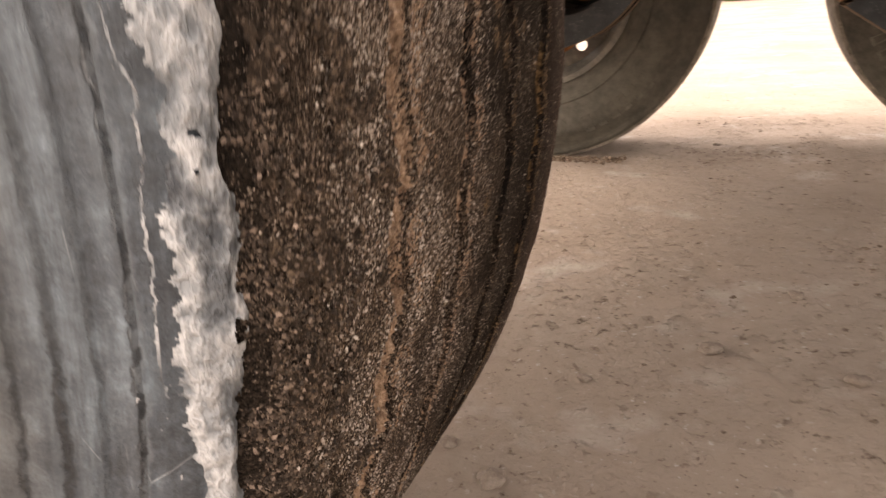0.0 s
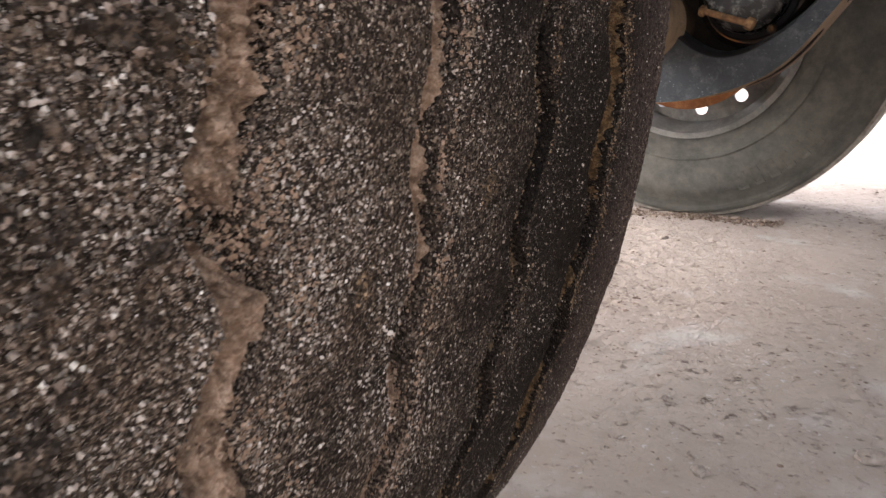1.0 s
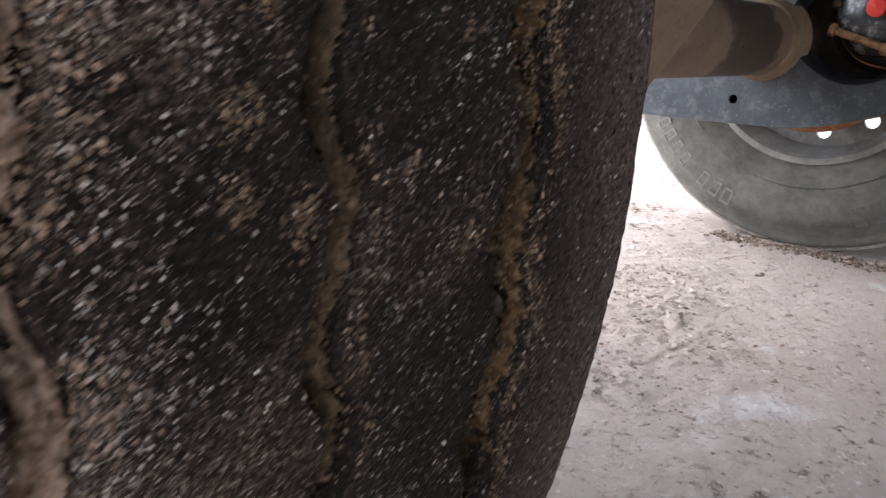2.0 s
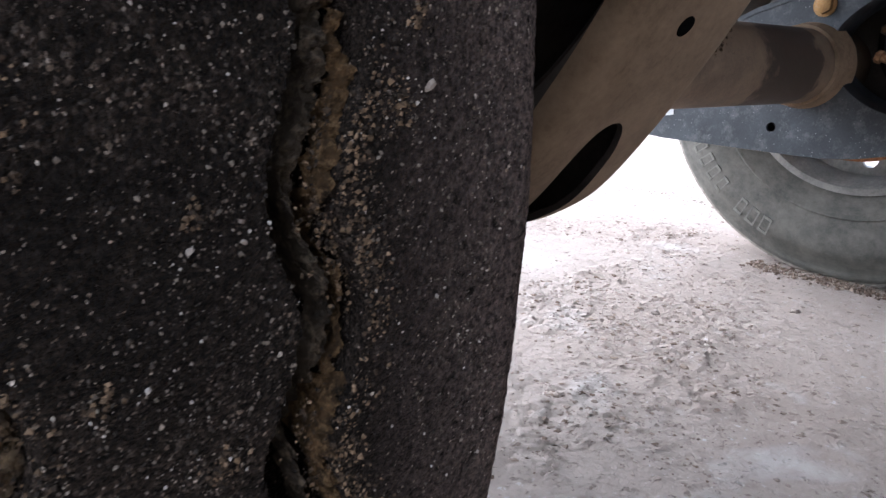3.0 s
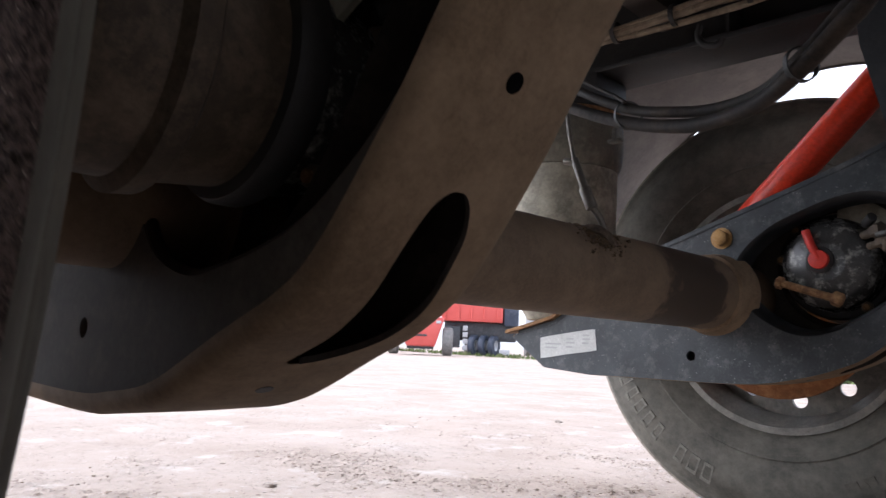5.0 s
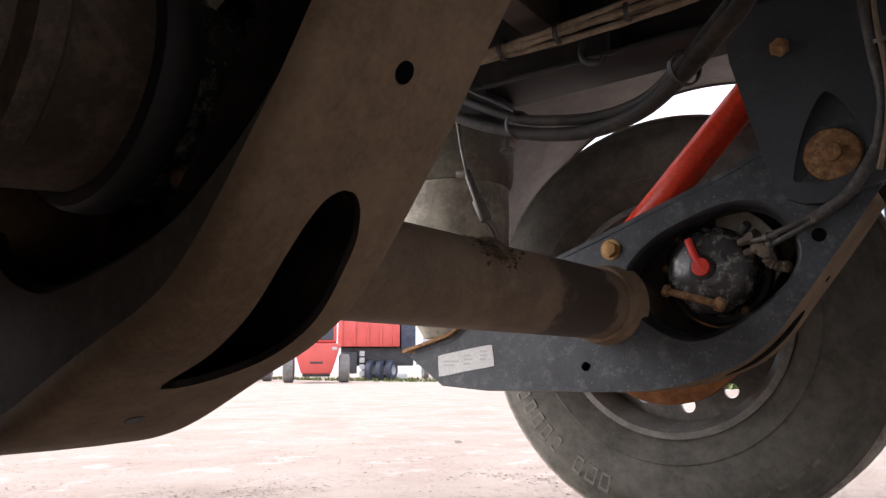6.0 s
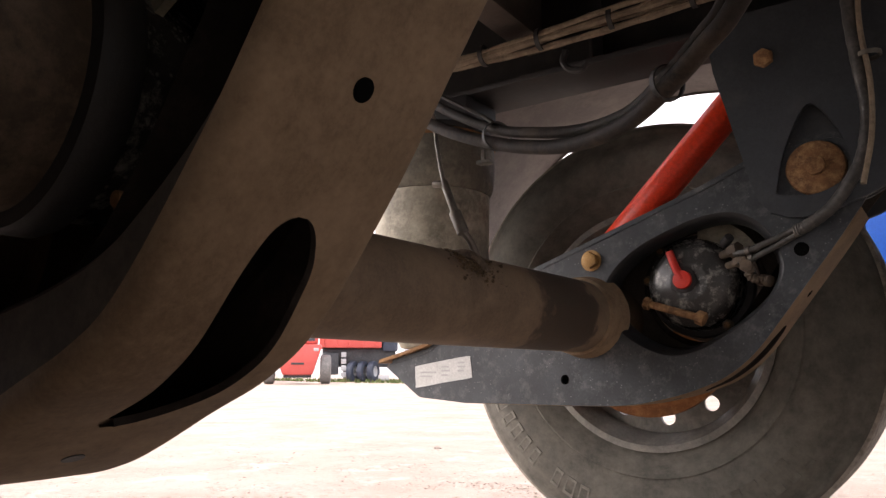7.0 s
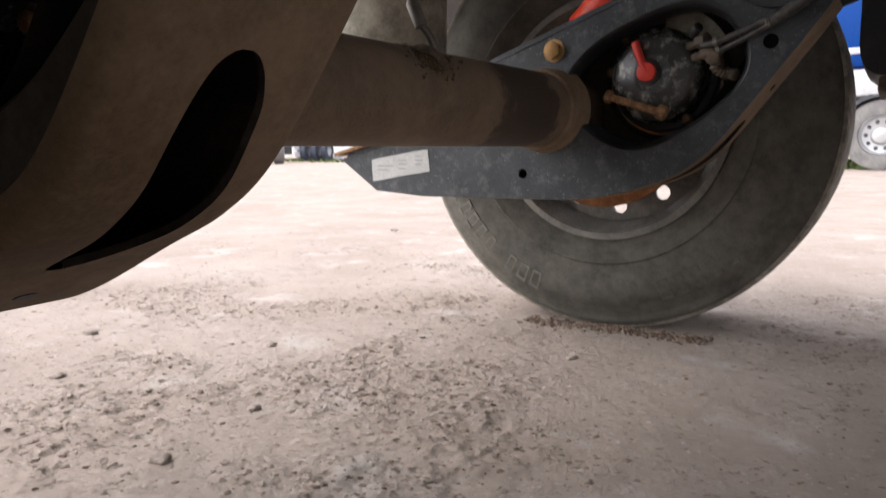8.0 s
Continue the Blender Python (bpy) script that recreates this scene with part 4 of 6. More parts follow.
ss, yy = rng.uniform(-0.33, 0.21, M), rng.uniform(-0.140, 0.148, M)
size = (0.0005 + 0.0007 * rng.rand(M) ** 2) * np.where(yy > 0, 0.65, 1.0)
grit = part("grit", crumbs(on_tread(ss, yy, tread_radius(ss, yy) + size * 0.3), size, rng, 0.8, ico()), M_SAND, near_wheel, "coarse pale grit", smooth=False)
tagged(grit, kind="stuff")
# Crumbs of dry mud along the grooves, most of them on the inner lip.
for k, count, tint in ((0, 16000, M_MUD), (1, 9000, M_MUD), (2, 6000, M_LIPCRUMB), (3, 14000, M_LIPCRUMB)):
    ss = rng.uniform(-0.33, 0.21, count)
    off = GROOVES[k][1] * rng.normal((0.45, 0.42, 0.42, 0.62)[k], (0.55, 0.50, 0.40, 0.30)[k], count)
    yy = groove_y(k, ss) + off
    clump = fbm(ss * 60 + k, yy * 60, 3) + 0.10 * rng.randn(count) > 0.47
    ss, yy = ss[clump], yy[clump]
    size = 0.00022 + (0.0008 if k < 2 else 0.0006) * rng.rand(len(ss)) ** 3
    lump = np.maximum(tread_radius(ss, yy), R_TYRE - 0.10 * yy * yy - (0.0022 if k == 0 else 0.0045))
    cr = part("mud_crumb_spill", crumbs(on_tread(ss, yy, lump + size * 0.2), size, rng), tint, near_wheel, "crumbs of dry mud along the groove", smooth=False)
    tagged(cr, kind="stuff")
# Small clods of brown mud stuck to the ribs.
clods = ((-0.027, 0.0302, 0.0042), (-0.0216, 0.0176, 0.0035), (0.0159, 0.0242, 0.0034), (-0.0069, 0.0183, 0.0036), (0.0114, 0.0243, 0.0030), (-0.0396, 0.0756, 0.0030), (-0.0197, 0.0568, 0.0022),
         (0.0226, 0.1131, 0.0030), (0.0375, 0.1178, 0.0022), (0.0071, 0.0722, 0.0020), (-0.0565, -0.0852, 0.0030), (-0.1076, -0.0391, 0.0030), (-0.0671, -0.1305, 0.0040), (-0.092, 0.012, 0.0034), (-0.060, 0.046, 0.0026))
for sc, yc, r in clods:
    count = int(90 * (r / 0.003) ** 2)
    ss, yy = sc + 0.62 * r * rng.randn(count) * 1.2, yc + 0.62 * r * rng.randn(count)
    size = 0.00022 + 0.00062 * rng.rand(count) ** 2
    clod = part("mud_clod", crumbs(on_tread(ss, yy, tread_radius(ss, yy) + 0.3 * size), size, rng), M_LIPCRUMB, near_wheel, "crumbly brown clod on the tread", smooth=False)
    tagged(clod, kind="stuff")
for sc, yc, r in ((0.0260, 0.1203, 0.0012), (0.0254, 0.1199, 0.0008), (0.0017, 0.0803, 0.0007), (0.0017, 0.0713, 0.0008)):
    part("pebble", crumbs(on_tread(np.array([sc]), np.array([yc]), tread_radius(np.array([sc]), np.array([yc])) + 0.4 * r), [r], rng, 0.85, ico()), M_SAND, near_wheel, "pale pebble pressed into the tread", smooth=False)
# Thin cakes of brown mud by the outer shoulder, broken off in flakes.
s = np.arange(-0.33, 0.20, 0.0007)
t = np.arange(-0.146, -0.088, 0.0007)
sg, tg = np.meshgrid(s, t, indexing="ij")


def cake(sc, yc):
    """Height of the mud cakes over the tread; nothing where it is below zero."""
    hump = fbm(sc * 70 + 11, yc * 70 + 5, 5, 0.72) - 0.545 - 1.6 * np.clip(yc + 0.120, 0, 1)
    return np.where(hump > 0, 0.0005 + 0.0034 * np.clip(hump * 9, 0, 1) ** 0.4 * (0.2 + fbm(sc * 330, yc * 330 + 9, 4, 0.75)), -1)


tall = cake(sg, tg)
skin = tall > 0
up = tread_radius(sg, tg) + tall
faces = grid_faces(len(s), len(t))
faces = faces[skin.reshape(-1)[faces].all(1)]
part("mud_cake", (on_tread(sg, tg, up).reshape(-1, 3), faces), M_CAKE, near_wheel, "flaking cakes of dark brown mud")
band = rng.uniform(-0.33, 0.20, 16000), -0.151 + 0.024 * rng.rand(16000) ** 1.2
band = [q[fbm(band[0] * 80, band[1] * 80, 3) > 0.50] for q in band]
size = 0.00028 + 0.0009 * rng.rand(len(band[0])) ** 3
lumps = part("crumbly_mud", crumbs(on_tread(band[0], band[1], tread_radius(*band) + 0.3 * size), size, rng, 0.7), M_LUMP, near_wheel, "dark mud crumbs beside the pale crust", smooth=False)
tagged(lumps, kind="stuff")
sc, yc = rng.uniform(-0.33, 0.20, 30000), rng.uniform(-0.146, -0.085, 30000)
hc = cake(sc, yc)
sc, yc, hc = sc[hc > 0], yc[hc > 0], hc[hc > 0]
size = 0.00025 + 0.0009 * rng.rand(len(sc)) ** 3
lumps = part("crumbly_mud", crumbs(on_tread(sc, yc, tread_radius(sc, yc) + hc), size, rng), M_LUMP, near_wheel, "crumbly lumps on the mud cakes", smooth=False)
tagged(lumps, kind="stuff")
chip = crumbs(on_tread(np.array([0.0247]), np.array([0.0427]), np.array([R_TYRE - 0.003])), [0.0015], rng, 0.9, ico())
part("brick_chip", chip, M_CHIP, near_wheel, "small orange brick chip wedged in mud", smooth=False)

front_near = root("trailer_wheel", (1.31, -1.0265, AXLE_Z), "dusty black trailer wheel with steel rim, standing on dirt", "wheel", "trailer wheels")
plain_tyre(front_near, False, -1)
rim_parts(front_near, -1)

# ---------------------------------------------------------------- axle, arms, springs
TUBE_R, TUBE_Z = 0.0715, 0.515


def axle():
    ax = root("axle", (0, 0, TUBE_Z), "brown grimy round trailer axle tube between the wheels", "axle", "axles")
    part("tube", rod((-0.018, -0.90, 0), (0.034, 0.90, 0), TUBE_R, 64, bevel=0.003), M_AXLE, ax, "brown dusty tube with a dark patch")
    for y in (-0.545, 0.520):
        x = 0.008 + 0.029 * y
        part("collar", lathe([(-0.030, 0.0720), (-0.026, 0.0775), (0.012, 0.0815), (0.030, 0.090), (0.034, 0.0720)] if y > 0 else
                             [(0.030, 0.0720), (0.026, 0.0775), (-0.012, 0.0815), (-0.030, 0.090), (-0.034, 0.0720)], 48, centre=(x, y, 0)), M_GRIME, ax, "weld collar caked in brown dust")
    part("rod_bracket", hose([(0.040, 0.030, 0.058), (0.052, 0.045, 0.062), (0.062, 0.062, 0.056), (0.070, 0.075, 0.036)], 0.008, 8), M_TUBE, ax, "welded rod bracket caked in dust")
    # Mud splashed over the foot of the rod bracket.
    rng = np.random.RandomState(5)
    a, y = rng.normal(0.75, 0.24, 700), rng.normal(0.055, 0.022, 700)
    size = 0.0012 + 0.0042 * rng.rand(700) ** 2.5
    splash = np.stack([0.008 + 0.029 * y + TUBE_R * np.sin(a), y, TUBE_R * np.cos(a)], -1)
    mud = part("mud_splash", crumbs(splash, size, rng, 0.8, None, 0.8), M_DARKMUD, ax, "brown mud caked on the tube", smooth=False)
    tagged(mud, kind="stuff")
    return ax


def arm_profile(sag, fine=14):
    """The lower edge of the arm, from its tail to the pivot. sag: the arm that carries more weight hangs deeper in the middle."""
    pts = [(-0.500, 0.405), (-0.400, 0.330), (-0.277, 0.316), (-0.028, 0.313), (0.060, 0.319), (0.147, 0.334), (0.245, 0.375), (0.300, 0.399), (0.345, 0.433), (0.405, 0.511), (0.447, 0.577), (0.490, 0.643), (0.530, 0.700)] if sag else [(-0.500, 0.417), (-0.400, 0.347), (-0.277, 0.337), (-0.028, 0.337), (0.100, 0.340), (0.183, 0.355), (0.245, 0.374), (0.298, 0.399), (0.349, 0.442), (0.410, 0.519), (0.488, 0.621), (0.530, 0.680)]
    tail = [Vector((p[0], 0, p[1])) for p in pts[:3]]
    bend = smooth_line([(p[0], 0, p[1]) for p in pts[2:]], fine)
    return [(v.x, v.z) for v in tail[:-1]] + [(v.x, v.z) for v in bend]


OPENING = [(0.076, 0.555), (0.092, 0.596), (0.139, 0.636), (0.197, 0.662), (0.254, 0.680), (0.308, 0.684), (0.348, 0.668), (0.376, 0.635), (0.390, 0.590), (0.376, 0.549), (0.344, 0.516),
           (0.298, 0.483), (0.240, 0.455), (0.186, 0.450), (0.131, 0.474), (0.090, 0.513)]
# The opening on the wheel's side reaches further down and forward.
WHEEL_OPENING = [(0.060, 0.560), (0.090, 0.620), (0.150, 0.665), (0.240, 0.705), (0.330, 0.728), (0.400, 0.718), (0.435, 0.675), (0.441, 0.622), (0.427, 0.577), (0.388, 0.525),
                 (0.344, 0.485), (0.297, 0.455), (0.235, 0.438), (0.170, 0.432), (0.105, 0.458), (0.070, 0.510)]


def arm_side(x):
    """Half the arm's width on the wheel's side: it narrows towards the pivot."""
    return float(np.interp(x, [0.20, 0.28, 0.32, 0.44, 0.50], [0.074, 0.071, 0.0662, 0.0590, 0.0575]))


def narrowed(bm, slot_side):
    for v in bm.verts:
        if v.co.y * slot_side < -0.04:
            v.co.y += slot_side * (0.074 - arm_side(v.co.x))
    return bm


def trailing_arm(at, slot_side):
    arm = root("trailing_arm", at, "pressed steel trailing arm, blue-black paint over a grimy brown underside", "suspension arm", "trailing arms")
    low = arm_profile(slot_side > 0)
    top = [(0.566, 0.735), (0.545, 0.790), (0.500, 0.812), (0.420, 0.806), (0.342, 0.780), (0.279, 0.752), (0.108, 0.690), (-0.092, 0.619), (-0.180, 0.575), (-0.300, 0.500), (-0.371, 0.455), (-0.480, 0.428)]
    # The side plates end a little inside the bent edges of the lower plate.
    inset = []
    for (x0, z0), (x, z), (x1, z1) in zip(low[:1] + low, low, low[1:] + low[-1:]):
        d = Vector((x1 - x0, z1 - z0)).normalized() * 0.007
        inset.append((x - d.y, z + d.x))
    small = [(-0.026 + 0.010 * math.cos(a), 0.389 + 0.010 * math.sin(a)) for a in (2 * math.pi * k / 16 for k in range(16))]
    for y in (-0.070, 0.062):
        inward = (y < 0) == (slot_side < 0)
        hole = round_loop(OPENING if inward else WHEEL_OPENING, 4)
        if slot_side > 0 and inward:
            # Dark colour paints the shade inside the arm, as seen through the slot.
            part("side_plate", plate(inset + top, y, y + 0.008, [small]), M_DIRT_SHADE, arm, "dirty black side plate")
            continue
        if not inward:
            if slot_side < 0:
                hole = [(0.228 + 0.118 * math.cos(a), 0.576 + 0.118 * math.sin(a)) for a in (2 * math.pi * k / 40 for k in range(40))]
            side = part("side_plate", narrowed(plate(inset + top, y, y + 0.008, [hole, small]), slot_side), M_PLATE, arm, "dirty black side plate")
            lip = [(x, y + (0.008 if y < 0 else 0.0), z) for x, z in hole]
            part("rolled_lip", narrowed(hose(lip + lip[:1], 0.006, 10, 1), slot_side), M_DIRT_SHADE, side, "dark rolled lip of the opening")
            continue
        # The edge of the opening is pressed inwards in a wide curve.
        wide = [(0.226 + (x - 0.226) * 1.085, 0.570 + (z - 0.570) * 1.12) for x, z in hole]
        side = part("side_plate", plate(low + top, y, y + 0.008, [wide, small]), M_ARM, arm, "blue-black painted side plate with stone chips")
        # No hole is cut: a black disc paints its dark inside.
        part("drain_hole", rod((0.434, y - 0.0006 if y < 0 else y + 0.0086, 0.616), (0.434, y + 0.004, 0.616), 0.0125, 20), M_HOLE, side, "black disc for a round hole")
        turn_in = 1 if y < 0 else -1
        start = y if y < 0 else y + 0.008
        flange, loops = bmesh.new(), []
        for grow, deep in ((1.0, -0.0005), (0.85, 0.0008), (0.60, 0.004), (0.38, 0.009), (0.18, 0.016), (0.04, 0.026), (0.0, 0.038), (0.0, 0.052)):
            loops.append([flange.verts.new((x + (u - x) * grow, start + turn_in * deep, z + (w - z) * grow)) for (x, z), (u, w) in zip(hole, wide)])
        for p, q in zip(loops, loops[1:]):
            for j in range(len(p)):
                flange.faces.new((p[j], p[(j + 1) % len(p)], q[(j + 1) % len(p)], q[j]))
        bmesh.ops.recalc_face_normals(flange, faces=flange.faces[:])
        part("pressed_flange", flange, M_FLANGE, side, "edge of the opening pressed inwards")
    # Lower plate: a strip that follows the profile, with a crescent slot.
    bm, edge = bmesh.new(), bmesh.new()
    rows = []
    slot = [(0.2330, -0.0120, -0.0020), (0.240, -0.0155, 0.012), (0.255, -0.0135, 0.026), (0.275, -0.0122, 0.0355), (0.304, -0.0132, 0.041), (0.328, -0.0148, 0.0405), (0.352, -0.0160, 0.036),
            (0.368, -0.0142, 0.0325), (0.378, -0.0108, 0.0255), (0.3828, -0.0070, 0.0200), (0.3858, -0.0020, 0.0145), (0.3872, 0.0030, 0.0095)]
    sx, sa, sb = zip(*((q.x, q.y, q.z) for q in smooth_line(slot, 8)))
    along = [p for p in low if p[0] < 0.230] + [(x, float(np.interp(x, [p[0] for p in low], [p[1] for p in low]))) for x in 0.31015 - 0.07699 * np.cos(np.linspace(0, np.pi, 100))] + [p for p in low if p[0] > 0.389]
    for k, (x, z) in enumerate(along):
        x0, z0 = along[max(k - 1, 0)]
        x1, z1 = along[min(k + 1, len(along) - 1)]
        n = Vector((z1 - z0, 0, -(x1 - x0))).normalized()
        cut = sx[0] < x < sx[-1]
        a, b = (np.interp(x, sx, sa), np.interp(x, sx, sb)) if cut else (-0.010, 0.020)
        e = arm_side(x)
        # Both long edges are bent up in a small curve.
        ys = [-e, -e + 0.001, -e + 0.004, -e + 0.010, a, b, 0.060, 0.066, 0.0685, 0.0690]
        bow = [-0.011, -0.006, -0.0015, 0.002, 0.002, 0.002, 0.0012, 0.0, -0.0015, -0.003]
        lo = [bm.verts.new(Vector((x, slot_side * y, z)) + n * h) for y, h in zip(ys, bow)]
        hi = [bm.verts.new(Vector((x, slot_side * y, z)) + n * (h - 0.0055)) for y, h in zip(ys, bow)]
        rows.append((lo, hi, cut))
    for (l0, h0, c0), (l1, h1, c1) in zip(rows, rows[1:]):
        for j in range(9):
            if j == 4 and c0 and c1:
                for corners in ((l0[4], l1[4], h1[4], h0[4]), (l0[5], h0[5], h1[5], l1[5])):
                    edge.faces.new([edge.verts.new(v.co) for v in corners])
                continue
            bm.faces.new((l0[j], l0[j + 1], l1[j + 1], l1[j]))
            bm.faces.new((h0[j], h1[j], h1[j + 1], h0[j + 1]))
        bm.faces.new((l0[0], l1[0], h1[0], h0[0]))
        bm.faces.new((l0[9], h0[9], h1[9], l1[9]))
    bmesh.ops.recalc_face_normals(bm, faces=bm.faces[:])
    under = part("lower_plate", bm, M_GRIME, arm, "curved lower plate with crescent slot, coated in brown grime")
    bmesh.ops.remove_doubles(edge, verts=edge.verts[:], dist=0.0001)
    # Cut edge coloured dark so that it sinks into the slot's shade.
    part("slot_edge", edge, M_DIRT_SHADE, under, "cut edge of the slot, darkened as shade")
    # Dark discs on the plate paint the shade inside the drain holes.
    for x, y, r in ((0.430, slot_side * 0.0050, 0.0070), (0.182, slot_side * 0.0015, 0.0075)):
        z = float(np.interp(x, [p[0] for p in low], [p[1] for p in low]))
        d = Vector((z - float(np.interp(x - 0.02, [p[0] for p in low], [p[1] for p in low])), 0, -0.02)).normalized()
        c = Vector((x, y, z))
        part("drain_hole", rod(c - d * 0.004, c + d * 0.0026, r, 20), M_HOLE if x > 0.3 else M_BLACK, under, "dark disc for a drain hole")
    # Upper cover.
    bm = bmesh.new()
    rows = []
    for x, z in top[1:]:
        rows.append([bm.verts.new((x, y, z + dz)) for y, dz in ((-0.072, -0.004), (-0.072, 0.006), (0.072, 0.006), (0.072, -0.004))])
    for p, q in zip(rows, rows[1:]):
        for j in range(4):
            bm.faces.new((p[j], p[(j + 1) % 4], q[(j + 1) % 4], q[j]))
    bm.faces.new(rows[0][::-1]), bm.faces.new(rows[-1])
    bmesh.ops.recalc_face_normals(bm, faces=bm.faces[:])
    part("upper_cover", narrowed(bm, slot_side), M_ARM, arm)
    part("pivot_eye", rod((0.463, -0.055, 0.765), (0.463, 0.055, 0.765), 0.050, 32, bevel=0.004), M_BLACK, arm)
    bm = bmesh.new()
    rows = [[bm.verts.new((x, y, z + dz)) for y, dz in ((-0.085, 0.0), (-0.085, 0.008), (0.085, 0.008), (0.085, 0.0))] for x, z in ((-0.512, 0.426), (-0.440, 0.444), (-0.371, 0.463), (-0.300, 0.508), (-0.240, 0.545))]
    for p, q in zip(rows, rows[1:]):
        for j in range(4):
            bm.faces.new((p[j], p[(j + 1) % 4], q[(j + 1) % 4], q[j]))
    bm.faces.new(rows[0][::-1]), bm.faces.new(rows[-1])
    bmesh.ops.recalc_face_normals(bm, faces=bm.faces[:])
    part("spring_seat", bm, M_RUST, arm, "rusty brown seat under the air spring")
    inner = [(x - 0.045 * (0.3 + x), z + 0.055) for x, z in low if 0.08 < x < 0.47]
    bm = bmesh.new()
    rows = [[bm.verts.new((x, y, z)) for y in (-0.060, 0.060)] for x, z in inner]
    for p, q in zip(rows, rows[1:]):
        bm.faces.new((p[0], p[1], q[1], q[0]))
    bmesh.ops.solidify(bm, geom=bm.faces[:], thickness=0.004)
    # Web coloured dark to paint the shade of the hollow arm.
    part("inner_web", bm, M_DIRT_SHADE, arm)
    for y, s in ((-0.070, -1), (0.070, 1)):
        bm = hexagon((0.041, y, 0.630), (0, s, 0), 0.017, 0.014)
        part("bolt", rod((0.041, y, 0.630), (0.041, y + s * 0.003, 0.630), 0.022, 20, bm=bm), M_ZINC, arm, "yellow zinc hexagon bolt")
    return arm


def arm_label(x):
    st = root("sticker", (x, 0.5355, 0), "off-white printed sticker on the trailing arm, unreadable", "sticker")
    ring = round_loop([(-0.403, 0.369), (-0.330, 0.381), (-0.260, 0.391), (-0.253, 0.398), (-0.257, 0.432), (-0.264, 0.440), (-0.335, 0.430), (-0.404, 0.419), (-0.411, 0.411), (-0.409, 0.376)], 3)
    part("paper", plate(ring, -0.0006, 0.0002), M_LABEL, st)
    for k, (x0, x1, z0) in enumerate(((-0.395, -0.350, 0.402), (-0.395, -0.362, 0.393), (-0.335, -0.315, 0.415), (-0.335, -0.312, 0.406), (-0.335, -0.318, 0.396), (-0.290, -0.272, 0.424), (-0.290, -0.270, 0.415), (-0.290, -0.274, 0.406))):
        part("print_bar", box((x0, -0.0012, z0), (x1, -0.0007, z0 + 0.0040)), M_PRINT, st, "grey unreadable print" if k == 0 else "")
    return st


def brake_chamber(at, s):
    """A spring brake chamber. s: the way in which its cap faces along y."""
    ch = root("brake_chamber", at, "round black brake chamber with worn paint and red wear pointer", "brake chamber", "brake chambers")
    part("cap", lathe([(s * 0.0, 0.0), (s * 0.0, 0.026), (s * 0.0012, 0.030), (s * 0.0012, 0.034), (-s * 0.001, 0.038), (-s * 0.003, 0.056), (-s * 0.0068, 0.066), (-s * 0.0105, 0.069), (-s * 0.018, 0.077), (-s * 0.032, 0.081), (-s * 0.060, 0.083), (-s * 0.075, 0.083)], 56), M_CAP, ch, "worn black domed cap")
    part("clamp_band", lathe([(-s * 0.070, 0.083), (-s * 0.072, 0.093), (-s * 0.078, 0.096), (-s * 0.092, 0.096), (-s * 0.098, 0.093), (-s * 0.100, 0.083)], 56), M_BLACK, ch)
    part("housing", lathe([(-s * 0.098, 0.084), (-s * 0.150, 0.090), (-s * 0.156, 0.100), (-s * 0.172, 0.102), (-s * 0.178, 0.092), (-s * 0.212, 0.092), (-s * 0.221, 0.088), (-s * 0.222, 0.074), (-s * 0.196, 0.068), (-s * 0.190, 0.030), (-s * 0.190, 0.0)], 56), M_HOUSING, ch, "oily brown housing")
    knob = part("wear_pointer", rod((-0.010, 0, 0.004), (-0.010, s * 0.012, 0.004), 0.0165, 24, bevel=0.003), M_RED, ch, "red plastic wear pointer")
    part("pointer_arm", hose([(-0.010, s * 0.006, 0.004), (-0.022, s * 0.006, 0.030), (-0.031, s * 0.004, 0.056)], 0.0072, 10), M_RED, knob, "red pointer arm")
    part("pointer_seat", rod((-0.010, -s * 0.001, 0.004), (-0.010, s * 0.003, 0.004), 0.023, 24, bevel=0.001), M_BLACK, knob)
    bolt = part("release_bolt", rod((-0.074, s * 0.005, -0.035), (0.022, s * 0.009, -0.066), 0.0068, 12, bevel=0.001), M_RUST, ch, "rusty release bolt clipped under the cap")
    part("nut", rod((0.012, s * 0.008, -0.062), (0.026, s * 0.010, -0.068), 0.0125, 6, bevel=0.001), M_RUST, bolt)
    part("bolt_head", rod((-0.080, s * 0.005, -0.033), (-0.070, s * 0.006, -0.036), 0.0115, 6, bevel=0.001), M_RUST, bolt)
    for x, z, r in ((0.078, 0.047, 0.0125), (0.086, 0.028, 0.0105)):
        nut = part("fitting_nut", rod((x - 0.004, s * 0.002, z - 0.001), (x + 0.012, s * 0.012, z + 0.003), r, 6, bevel=0.0015), M_HOUSING, ch, "grimy hose nut")
        part("stem", rod((x - 0.022, -s * 0.012, z - 0.004), (x - 0.003, s * 0.003, z - 0.001), r * 0.62, 12, bevel=0.001), M_HOUSING, nut)
    banjo = part("banjo_fitting", hose([(0.090, s * 0.010, 0.030), (0.099, s * 0.022, 0.026), (0.106, s * 0.026, 0.014), (0.106, s * 0.024, 0.002), (0.114, s * 0.020, -0.005), (0.124, s * 0.014, -0.007)], 0.0078, 10, wobble=0.12), M_HOUSING, ch, "dirty curved air fitting")
    part("banjo_bolt", rod((0.103, s * 0.018, 0.016), (0.103, s * 0.036, 0.016), 0.0112, 6, bevel=0.0012), M_HOUSING, banjo)
    part("plug", rod((0.118, s * 0.004, -0.006), (0.137, s * 0.018, -0.010), 0.0100, 8, bevel=0.0012), M_HOUSING, banjo)
